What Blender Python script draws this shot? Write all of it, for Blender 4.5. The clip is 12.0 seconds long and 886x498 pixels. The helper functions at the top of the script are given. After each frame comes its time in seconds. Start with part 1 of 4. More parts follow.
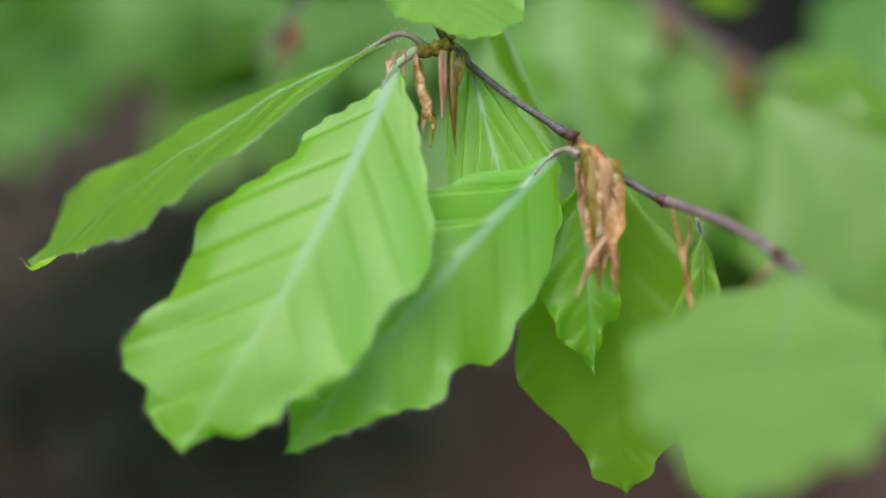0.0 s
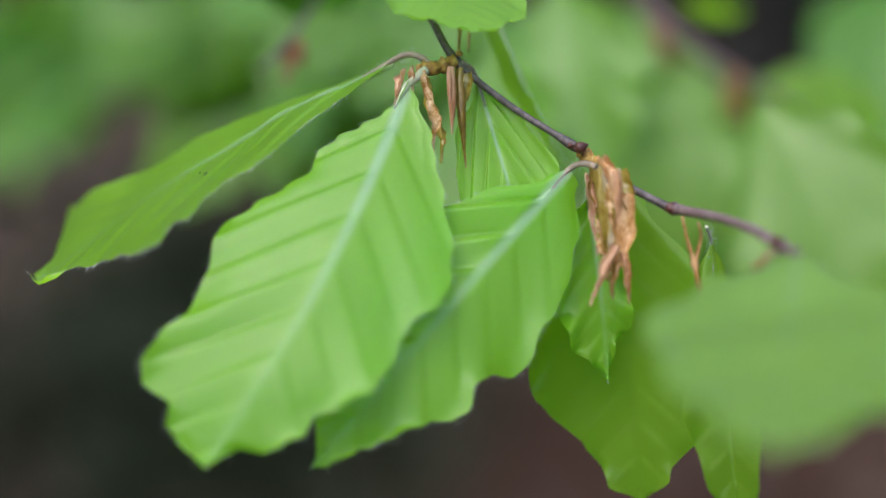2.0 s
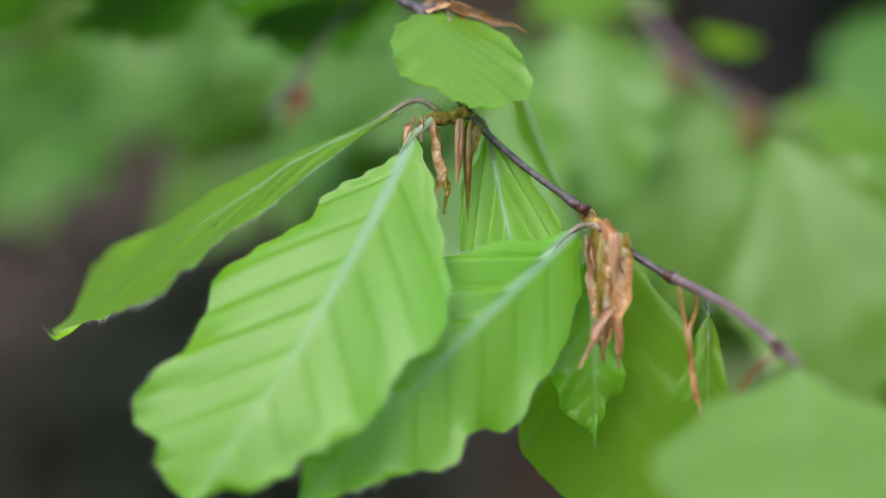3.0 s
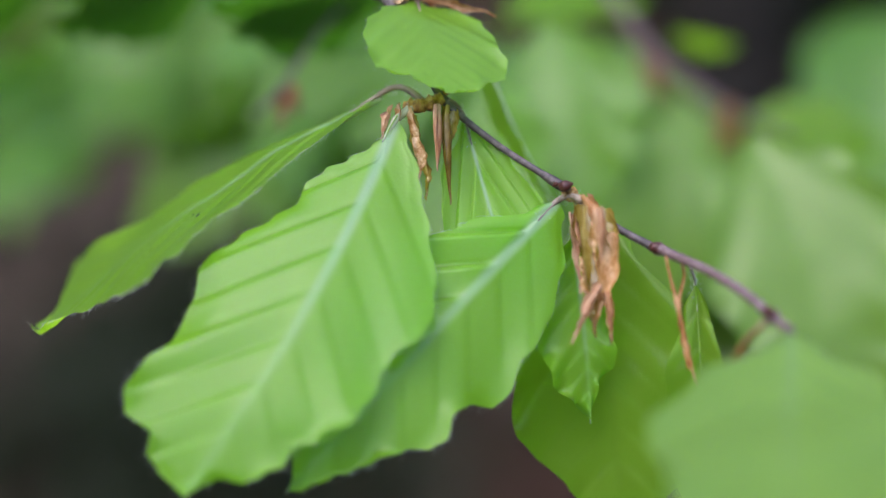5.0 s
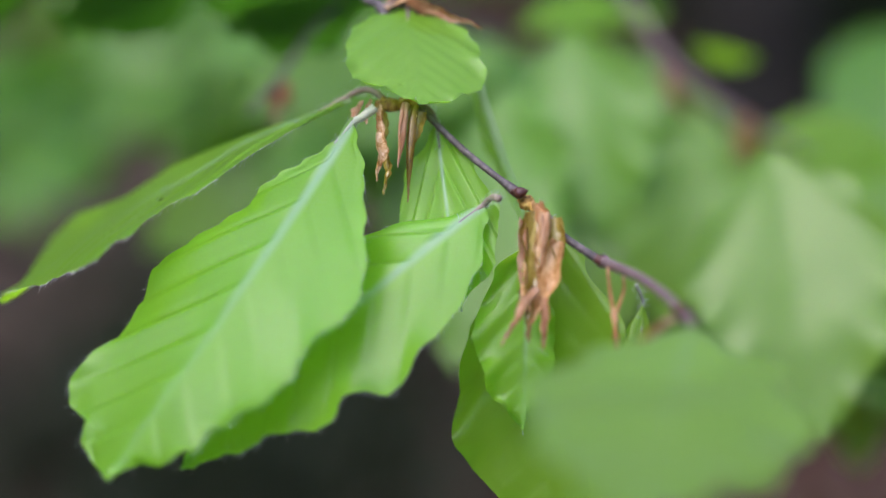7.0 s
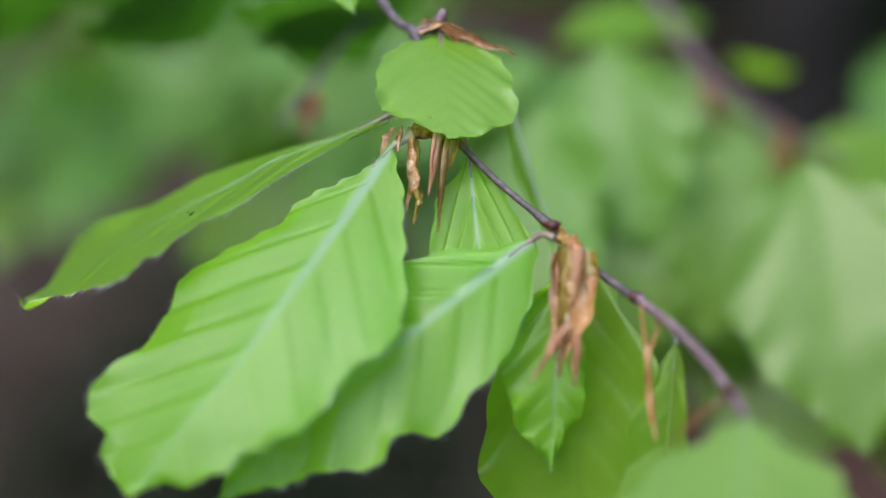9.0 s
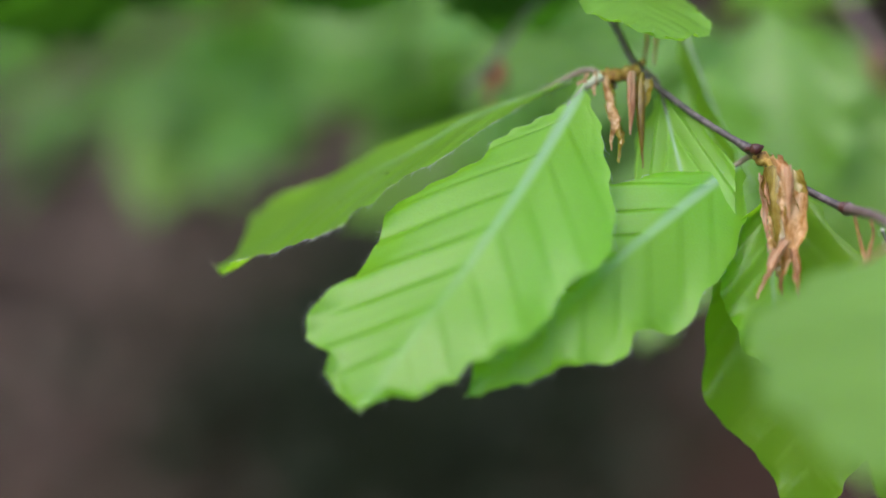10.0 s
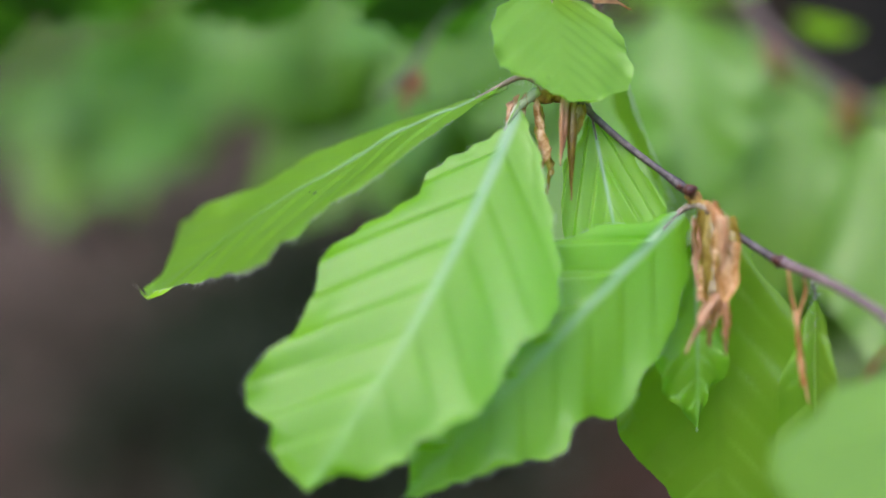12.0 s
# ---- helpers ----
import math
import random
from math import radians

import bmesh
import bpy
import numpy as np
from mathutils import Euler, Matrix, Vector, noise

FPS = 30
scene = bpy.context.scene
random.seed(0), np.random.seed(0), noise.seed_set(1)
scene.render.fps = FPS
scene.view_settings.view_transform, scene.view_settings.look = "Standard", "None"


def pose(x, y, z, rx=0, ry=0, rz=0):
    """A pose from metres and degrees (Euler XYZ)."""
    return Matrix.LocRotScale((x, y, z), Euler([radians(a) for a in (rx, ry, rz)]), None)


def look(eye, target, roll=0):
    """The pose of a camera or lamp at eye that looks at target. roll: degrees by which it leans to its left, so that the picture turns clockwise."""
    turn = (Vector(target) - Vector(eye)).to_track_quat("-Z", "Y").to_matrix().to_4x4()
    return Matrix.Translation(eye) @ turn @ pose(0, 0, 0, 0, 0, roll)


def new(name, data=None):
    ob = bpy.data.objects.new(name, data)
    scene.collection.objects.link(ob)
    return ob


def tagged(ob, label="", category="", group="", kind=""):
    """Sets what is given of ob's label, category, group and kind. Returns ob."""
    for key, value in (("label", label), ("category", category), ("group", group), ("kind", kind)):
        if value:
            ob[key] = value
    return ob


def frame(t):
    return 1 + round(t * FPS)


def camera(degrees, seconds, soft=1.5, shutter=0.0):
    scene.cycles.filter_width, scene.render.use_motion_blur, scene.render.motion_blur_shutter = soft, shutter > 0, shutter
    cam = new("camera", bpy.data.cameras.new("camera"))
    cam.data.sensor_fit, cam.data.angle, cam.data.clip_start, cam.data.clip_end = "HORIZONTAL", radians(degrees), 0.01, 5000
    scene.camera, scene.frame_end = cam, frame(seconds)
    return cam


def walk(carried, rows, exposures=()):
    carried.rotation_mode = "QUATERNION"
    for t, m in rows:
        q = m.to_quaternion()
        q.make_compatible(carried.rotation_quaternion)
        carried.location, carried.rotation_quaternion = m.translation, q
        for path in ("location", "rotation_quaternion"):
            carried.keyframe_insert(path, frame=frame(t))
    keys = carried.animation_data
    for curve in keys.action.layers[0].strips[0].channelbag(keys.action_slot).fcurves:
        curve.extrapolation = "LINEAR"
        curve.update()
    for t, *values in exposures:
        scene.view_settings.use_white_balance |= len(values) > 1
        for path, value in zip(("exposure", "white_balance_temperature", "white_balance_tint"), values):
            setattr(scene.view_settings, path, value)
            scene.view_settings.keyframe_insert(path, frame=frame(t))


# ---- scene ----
cam = camera(30.0, 12.0, soft=1.5)
cam.data.dof.use_dof = True
cam.data.dof.focus_distance = 0.286
cam.data.dof.aperture_fstop = 3.9
PATH = [
    (0, pose(0.0000, 0.0000, 1.3000, 70.45, -0.67, -0.25)),
    (0.5, pose(0.0000, 0.0000, 1.3000, 71.08, 0.05, 0.13)),
    (1, pose(0.0000, 0.0000, 1.3000, 71.19, -0.08, -1.63)),
    (1.5, pose(0.0000, 0.0000, 1.3000, 70.96, -0.16, -1.78)),
    (2, pose(0.0000, 0.0000, 1.3000, 70.94, -0.47, -0.44)),
    (2.5, pose(0.0000, 0.0000, 1.3000, 71.58, -0.34, 0.03)),
    (2.7, pose(0.0000, 0.0000, 1.3000, 72.16, 0.42, -0.14)),
    (4.3, pose(0.0000, 0.0000, 1.3000, 72.14, 0.28, 0.13)),
    (4.5, pose(0.0000, 0.0000, 1.3000, 72.02, -0.01, -0.01)),
    (5, pose(0.0000, 0.0000, 1.3000, 72.22, 0.34, -0.88)),
    (5.5, pose(0.0000, 0.0000, 1.3000, 72.04, 0.64, -0.14)),
    (6, pose(0.0000, 0.0000, 1.3000, 72.51, 0.51, 0.20)),
    (6.5, pose(0.0000, 0.0000, 1.3000, 73.09, -0.30, -0.26)),
    (7, pose(0.0000, 0.0000, 1.3000, 72.50, -0.41, -0.06)),
    (7.2, pose(0.0000, 0.0000, 1.3000, 72.01, -0.50, 0.29)),
    (8.8, pose(0.0000, 0.0000, 1.3000, 73.37, -0.21, 0.74)),
    (9, pose(0.0000, 0.0000, 1.3000, 72.90, -0.10, 1.17)),
    (9.5, pose(0.0000, 0.0000, 1.3000, 72.73, -0.61, 3.97)),
    (10, pose(0.0000, 0.0000, 1.3000, 71.60, -0.00, 6.74)),
    (10.5, pose(0.0000, 0.0000, 1.3000, 73.62, 0.00, 8.16)),
    (11, pose(0.0000, 0.0000, 1.3000, 73.54, 0.00, 6.50)),
    (11.5, pose(0.0000, 0.0000, 1.3000, 72.01, -0.63, 3.23)),
    (12, pose(0.0000, 0.0000, 1.3000, 71.61, 0.47, 3.19)),
]
walk(cam, PATH, ((0, 1.08, 6210, 11), (2.7, 1.08, 6130, 15), (4.4, 1.08, 6020, 19), (5.5, 1.08, 6000, 22), (7.2, 1.08, 5950, 23), (9, 1.08, 6000, 20), (9.6, 1.08, 6080, 16), (10, 1.05, 6200, 13), (10.4, 1.15, 6100, 14), (11, 1.19, 6080, 14), (12, 1.20, 6050, 15)))

# ---- world, sun ----
world = bpy.data.worlds.new("overcast_sky")
scene.world = world
world.use_nodes = True
wn, wl = world.node_tree.nodes, world.node_tree.links
sky = wn.new("ShaderNodeTexSky")
sky.sky_type, sky.sun_disc = "NISHITA", False
sky.sun_elevation, sky.sun_rotation = radians(60), radians(-143)
sky.air_density, sky.dust_density = 1.0, 3.0
wl.new(sky.outputs["Color"], wn["Background"].inputs["Color"])
wn["Background"].inputs["Strength"].default_value = 0.19
sun = new("sun", bpy.data.lights.new("sun", "SUN"))
sun.data.energy, sun.data.angle, sun.data.color = 0.6, radians(60), (0.88, 0.955, 1.0)
sun.matrix_world = look((0, 0, 0), (0.30, 0.40, -0.87))

# ---- materials ----
VEINS, LEAN = 8.5, 1.05


def nodes_of(name):
    m = bpy.data.materials.new(name)
    m.use_nodes = True
    m.node_tree.nodes.clear()
    return m, m.node_tree.nodes, m.node_tree.links


def mathn(n, l, op, a, b=0.0, c=None):
    k = n.new("ShaderNodeMath")
    k.operation = op
    for i, v in enumerate((a, b) if c is None else (a, b, c)):
        if isinstance(v, (int, float)):
            k.inputs[i].default_value = v
        else:
            l.new(v, k.inputs[i])
    return k.outputs[0]


def mixc(n, l, f, a, b):
    k = n.new("ShaderNodeMix")
    k.data_type = "RGBA"
    for i, v in ((0, f), (6, a), (7, b)):
        if isinstance(v, (int, float)):
            k.inputs[i].default_value = v
        elif isinstance(v, tuple):
            k.inputs[i].default_value = (*v, 1)
        else:
            l.new(v, k.inputs[i])
    return k.outputs[2]


def ramp(n, l, src, stops):
    k = n.new("ShaderNodeValToRGB")
    e = k.color_ramp.elements
    while len(e) < len(stops):
        e.new(0.5)
    for el, (p, c) in zip(e, stops):
        el.position, el.color = p, (*c, 1)
    l.new(src, k.inputs[0])
    return k.outputs[0]


def noisen(n, l, vec, scale, detail=3.0, rough=0.55):
    k = n.new("ShaderNodeTexNoise")
    k.inputs["Scale"].default_value, k.inputs["Detail"].default_value, k.inputs["Roughness"].default_value = scale, detail, rough
    if vec is not None:
        l.new(vec, k.inputs["Vector"])
    return k.outputs["Fac"]


def leaf_material(name, face, vein, through_colour, share=0.48, rough=0.38, gloss=1.0, rib=1.0, silk=0.07):
    """Young beech leaf: paler midrib, slanting side furrows with crease shade in their colour, mottled cells between
    them, thin enough to glow.
    """
    m, n, l = nodes_of(name)
    uv = n.new("ShaderNodeUVMap").outputs[0]
    sep = n.new("ShaderNodeSeparateXYZ")
    l.new(uv, sep.inputs[0])
    a = mathn(n, l, "ABSOLUTE", mathn(n, l, "SUBTRACT", sep.outputs[0], 0.5))
    ph = mathn(n, l, "MULTIPLY", mathn(n, l, "SUBTRACT", sep.outputs[1], mathn(n, l, "MULTIPLY", a, LEAN)), VEINS)
    fr = mathn(n, l, "FRACT", ph)
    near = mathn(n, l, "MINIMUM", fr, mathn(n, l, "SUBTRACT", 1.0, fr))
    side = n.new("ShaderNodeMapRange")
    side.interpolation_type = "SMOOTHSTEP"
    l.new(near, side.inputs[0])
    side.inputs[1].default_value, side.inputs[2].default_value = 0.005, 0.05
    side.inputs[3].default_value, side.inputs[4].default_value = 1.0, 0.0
    mid = n.new("ShaderNodeMapRange")
    mid.interpolation_type = "SMOOTHSTEP"
    l.new(a, mid.inputs[0])
    mid.inputs[1].default_value, mid.inputs[2].default_value = 0.001, 0.024
    mid.inputs[3].default_value, mid.inputs[4].default_value = 1.0, 0.0
    veins = mathn(n, l, "MULTIPLY", mid.outputs[0], mathn(n, l, "MAXIMUM", mathn(n, l, "MULTIPLY_ADD", sep.outputs[1], -1.0 * rib, 0.84 * rib), 0.12 * rib))
    crease_shade = mathn(n, l, "MULTIPLY", side.outputs[0], 0.28)
    vor = n.new("ShaderNodeTexVoronoi")
    vor.feature = "DISTANCE_TO_EDGE"
    vor.inputs["Scale"].default_value = 55.0
    l.new(uv, vor.inputs["Vector"])
    cell = mathn(n, l, "MULTIPLY", mathn(n, l, "LESS_THAN", vor.outputs["Distance"], 0.05), 0.03)
    mott = noisen(n, l, uv, 7.0, 4.0)
    grain = noisen(n, l, uv, 160.0, 2.0)
    info = n.new("ShaderNodeObjectInfo")
    dark = tuple(c * k for c, k in zip(face, (0.78, 0.86, 0.75)))
    light = tuple(min(1, c * k) for c, k in zip(face, (1.18, 1.1, 1.25)))
    base = mixc(n, l, mathn(n, l, "ADD", mathn(n, l, "MULTIPLY", mott, 0.8), mathn(n, l, "MULTIPLY", grain, 0.2)), dark, light)
    hsv = n.new("ShaderNodeHueSaturation")
    l.new(base, hsv.inputs["Color"])
    l.new(mathn(n, l, "MULTIPLY_ADD", info.outputs["Random"], 0.02, 0.49), hsv.inputs["Hue"])
    l.new(mathn(n, l, "MULTIPLY_ADD", info.outputs["Random"], 0.14, 0.94), hsv.inputs["Value"])
    # shade of the pleat creases, mixed into the base colour
    creased = mixc(n, l, crease_shade, hsv.outputs[0], tuple(c * k for c, k in zip(face, (0.62, 0.74, 0.5))))
    base = mixc(n, l, mathn(n, l, "MAXIMUM", veins, cell), creased, vein)
    p = n.new("ShaderNodeBsdfPrincipled")
    l.new(base, p.inputs["Base Color"])
    l.new(mathn(n, l, "MULTIPLY_ADD", mott, 0.2, rough - 0.1), p.inputs["Roughness"])
    p.inputs["Specular IOR Level"].default_value = 0.4 * gloss
    p.inputs["Coat Weight"].default_value, p.inputs["Coat Roughness"].default_value = 0.7 * gloss, 0.27
    p.inputs["Sheen Weight"].default_value, p.inputs["Sheen Roughness"].default_value, p.inputs["Sheen Tint"].default_value = silk, 0.45, (0.86, 0.97, 1.0, 1)
    b = n.new("ShaderNodeBump")
    b.inputs["Strength"].default_value, b.inputs["Distance"].default_value = 0.5, 0.0004
    l.new(mathn(n, l, "SUBTRACT", mathn(n, l, "MULTIPLY", grain, 0.5), mathn(n, l, "ADD", veins, cell)), b.inputs["Height"])
    l.new(b.outputs[0], p.inputs["Normal"])
    t = n.new("ShaderNodeBsdfTranslucent")
    l.new(mixc(n, l, mathn(n, l, "MULTIPLY", veins, 0.6), through_colour, tuple(c * 0.6 for c in through_colour)), t.inputs["Color"])
    mx = n.new("ShaderNodeMixShader")
    mx.inputs[0].default_value = share
    l.new(p.outputs[0], mx.inputs[1])
    l.new(t.outputs[0], mx.inputs[2])
    out = n.new("ShaderNodeOutputMaterial")
    l.new(mx.outputs[0], out.inputs[0])
    return m


def rough_material(name, stops, scale, rough=0.7, bump=0.4, dist=0.001, thin=0.0, stretch=(1, 1, 1), vary=0.0, gloss=1.0):
    """Bark, papery scales, soil: a ramp over two scales of noise, with relief."""
    m, n, l = nodes_of(name)
    tc = n.new("ShaderNodeTexCoord").outputs["Object"]
    mp = n.new("ShaderNodeMapping")
    mp.inputs["Scale"].default_value = stretch
    l.new(tc, mp.inputs[0])
    a = noisen(n, l, mp.outputs[0], scale, 5.0, 0.6)
    f = noisen(n, l, mp.outputs[0], scale * 6.5, 3.0, 0.6)
    mixed = mathn(n, l, "ADD", mathn(n, l, "MULTIPLY", a, 0.7), mathn(n, l, "MULTIPLY", f, 0.3))
    col = ramp(n, l, mixed, stops)
    if vary:
        info, hsv = n.new("ShaderNodeObjectInfo"), n.new("ShaderNodeHueSaturation")
        l.new(col, hsv.inputs["Color"])
        l.new(mathn(n, l, "MULTIPLY_ADD", info.outputs["Random"], vary * 0.03, 0.5 - vary * 0.015), hsv.inputs["Hue"])
        l.new(mathn(n, l, "MULTIPLY_ADD", info.outputs["Random"], vary * 0.6, 1.0 - vary * 0.25), hsv.inputs["Value"])
        col = hsv.outputs[0]
    p = n.new("ShaderNodeBsdfPrincipled")
    l.new(col, p.inputs["Base Color"])
    p.inputs["Roughness"].default_value = rough
    p.inputs["Specular IOR Level"].default_value = 0.5 * gloss
    b = n.new("ShaderNodeBump")
    b.inputs["Strength"].default_value, b.inputs["Distance"].default_value = bump, dist
    l.new(mixed, b.inputs["Height"])
    l.new(b.outputs[0], p.inputs["Normal"])
    out = n.new("ShaderNodeOutputMaterial")
    if thin:
        t = n.new("ShaderNodeBsdfTranslucent")
        l.new(col, t.inputs["Color"])
        mx = n.new("ShaderNodeMixShader")
        mx.inputs[0].default_value = thin
        l.new(p.outputs[0], mx.inputs[1])
        l.new(t.outputs[0], mx.inputs[2])
        l.new(mx.outputs[0], out.inputs[0])
    else:
        l.new(p.outputs[0], out.inputs[0])
    return m


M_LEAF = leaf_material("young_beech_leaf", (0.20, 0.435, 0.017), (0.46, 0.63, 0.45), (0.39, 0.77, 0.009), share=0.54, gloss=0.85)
# leaf copy darkened so that foliage looks deep in shade
M_LEAF_DEEP_SHADE = leaf_material("deep_shade_beech_leaf", (0.07, 0.20, 0.014), (0.15, 0.30, 0.05), (0.09, 0.30, 0.008))
M_LEAF_SMOOTH = leaf_material("smooth_young_leaf", (0.165, 0.34, 0.028), (0.24, 0.43, 0.11), (0.28, 0.55, 0.020), silk=0.35, rough=0.52, rib=0.25)
# brightened copy of the young leaf, so LEAF_8 looks lit by its colour
M_LEAF_LIT = leaf_material("lit_young_leaf", (0.19, 0.465, 0.024), (0.26, 0.53, 0.08), (0.35, 0.72, 0.015), rib=0.2)
M_LEAF_NEAR = leaf_material("near_young_leaf", (0.195, 0.43, 0.032), (0.28, 0.50, 0.14), (0.34, 0.68, 0.022), rough=0.40, rib=0.6, gloss=1.3, silk=0.4)
# leaf copy darkened halfway, background shade put into its colour
M_LEAF_MID_SHADE = leaf_material("mid_shade_leaf", (0.115, 0.265, 0.018), (0.16, 0.32, 0.04), (0.17, 0.42, 0.010), rough=0.52)
# leaf copy recoloured to look as if it hangs in shade
M_LEAF_SHADE = leaf_material("shade_tinted_leaf", (0.20, 0.395, 0.026), (0.22, 0.41, 0.04), (0.37, 0.70, 0.012), share=0.6, gloss=0.7)
M_BARK = rough_material("twig_bark", ((0.34, (0.030, 0.024, 0.023)), (0.52, (0.085, 0.068, 0.064)), (0.68, (0.20, 0.165, 0.155))), 900, 0.55, 0.5, 0.0003)
M_BARK_RED = rough_material("young_twig_bark", ((0.34, (0.07, 0.042, 0.04)), (0.52, (0.16, 0.105, 0.10)), (0.68, (0.32, 0.25, 0.24))), 900, 0.5, 0.4, 0.0003)
M_SCALE = rough_material("papery_bud_scale", ((0.38, (0.22, 0.09, 0.015)), (0.48, (0.46, 0.25, 0.075)), (0.6, (0.78, 0.58, 0.36))), 420, 0.36, 0.5, 0.0004, 0.4, vary=1.0)
M_SCALE_PINK = rough_material("smooth_pinkish_scale", ((0.36, (0.22, 0.08, 0.03)), (0.5, (0.47, 0.24, 0.11)), (0.64, (0.68, 0.48, 0.32))), 380, 0.42, 0.4, 0.0003, 0.25, stretch=(1, 1, 0.2), vary=0.5)
M_SCALE_OLIVE = rough_material("olive_brown_scale", ((0.36, (0.10, 0.05, 0.006)), (0.5, (0.27, 0.185, 0.022)), (0.64, (0.48, 0.38, 0.09))), 350, 0.26, 0.4, 0.0003, 0.3, stretch=(1, 1, 0.25), vary=0.5, gloss=1.4)
M_SCALE_RUST = rough_material("rusty_scale", ((0.36, (0.22, 0.085, 0.018)), (0.48, (0.42, 0.19, 0.05)), (0.6, (0.66, 0.40, 0.19))), 420, 0.38, 0.4, 0.0003, 0.3, stretch=(1, 1, 0.35), vary=0.5)
M_SCALE_OLD = rough_material("weathered_bud_scale", ((0.34, (0.10, 0.035, 0.008)), (0.5, (0.22, 0.10, 0.03)), (0.65, (0.36, 0.20, 0.10))), 420, 0.5, 0.5, 0.0004, 0.3, vary=0.6)
M_DOWN = rough_material("downy_stalk", ((0.3, (0.30, 0.33, 0.21)), (0.6, (0.42, 0.45, 0.33)), (0.8, (0.56, 0.57, 0.46))), 700, 0.6, 0.4, 0.0002)
M_NODE = rough_material("green_brown_node", ((0.36, (0.09, 0.036, 0.006)), (0.5, (0.37, 0.20, 0.028)), (0.62, (0.54, 0.38, 0.09))), 900, 0.6, 0.8, 0.0005)
M_STALK = rough_material("leaf_stalk", ((0.3, (0.13, 0.09, 0.06)), (0.6, (0.30, 0.24, 0.17)), (0.8, (0.45, 0.40, 0.32))), 600, 0.55, 0.3, 0.0002)
M_BUD = rough_material("dark_bud", ((0.3, (0.03, 0.008, 0.005)), (0.6, (0.09, 0.025, 0.015)), (0.8, (0.2, 0.07, 0.04))), 900, 0.45, 0.4, 0.0003)
M_HAIR = rough_material("silky_hair", ((0.3, (0.6, 0.65, 0.5)), (0.7, (0.8, 0.82, 0.7))), 50, 0.4, 0.0, 0.0002, 0.3)
M_SOIL = rough_material("woodland_soil", ((0.32, (0.0145, 0.0075, 0.0050)), (0.5, (0.043, 0.0235, 0.0155)), (0.68, (0.098, 0.058, 0.040))), 1.6, 0.95, 0.8, 0.03, gloss=0.2)
M_LITTER = rough_material("fallen_leaves", ((0.3, (0.048, 0.033, 0.025)), (0.55, (0.112, 0.082, 0.062)), (0.75, (0.20, 0.157, 0.128))), 12, 0.85, 0.4, 0.01, gloss=0.4)
# near-black leaf colour that stands in for shade on the ground
M_DARK_COVER = leaf_material("dark_cover_leaf", (0.019, 0.026, 0.012), (0.05, 0.07, 0.035), (0.025, 0.045, 0.01), 0.2, 0.7, gloss=0.2, silk=0.0)


# ---- shapes ----
def part(name, me, material, parent, label=""):
    """One mesh object under a thing or a part."""
    if isinstance(me, bmesh.types.BMesh):
        bm, me = me, bpy.data.meshes.new(name)
        bm.to_mesh(me)
        bm.free()
    if material and not me.materials:
        me.materials.append(material)
    for f in me.polygons:
        f.use_smooth = True
    ob = new(name, me)
    ob.parent = parent
    return tagged(ob, label)


def spline(points, steps):
    """A smooth line through points."""
    p = [Vector(q) for q in points]
    p = [2 * p[0] - p[1], *p, 2 * p[-1] - p[-2]]
    out = []
    for i in range(1, len(p) - 2):
        for k in range(steps):
            t = k / steps
            out.append(0.5 * ((2 * p[i]) + (p[i + 1] - p[i - 1]) * t + (2 * p[i - 1] - 5 * p[i] + 4 * p[i + 1] - p[i + 2]) * t * t
                              + (3 * p[i] - p[i - 1] - 3 * p[i + 1] + p[i + 2]) * t ** 3))
    return out + [p[-2]]


def tube(points, radii, steps=8, sides=10, bm=None, knobs=(), bumps=0.06):
    """A round tapered stem along points; knobs: (place along 0 to 1, swelling)."""
    bm = bm or bmesh.new()
    line = spline(points, steps)
    n, rings = len(line), []
    across = None
    for i, q in enumerate(line):
        way = (line[min(i + 1, n - 1)] - line[max(i - 1, 0)]).normalized()
        across = way.orthogonal().normalized() if across is None else (across - across.dot(way) * way).normalized()
        up = way.cross(across)
        s = i / (n - 1) * (len(radii) - 1)
        k = min(int(s), len(radii) - 2)
        r = radii[k] + (radii[k + 1] - radii[k]) * (s - k)
        for at, more in knobs:
            r *= 1 + more * math.exp(-(((i / (n - 1)) - at) / 0.018) ** 2)
        r *= 1 + bumps * noise.noise(q * 900)
        rings.append([bm.verts.new(q + r * (math.cos(a) * across + math.sin(a) * up)) for a in (2 * math.pi * j / sides for j in range(sides))])
    for a, b in zip(rings, rings[1:]):
        for j in range(sides):
            bm.faces.new((a[j], a[(j + 1) % sides], b[(j + 1) % sides], b[j]))
    bm.faces.new(rings[0][::-1])
    bm.faces.new(rings[-1])
    return bm


def eased(profile, s):
    for (a, va), (b, vb) in zip(profile, profile[1:]):
        if s <= b:
            k = (s - a) / (b - a)
            return va + (vb - va) * k * k * (3 - 2 * k)
    return profile[-1][1]


OVATE = ((0, 0.0), (0.06, 0.07), (0.2, 0.21), (0.45, 0.30), (0.7, 0.24), (0.9, 0.09), (1, 0.0))


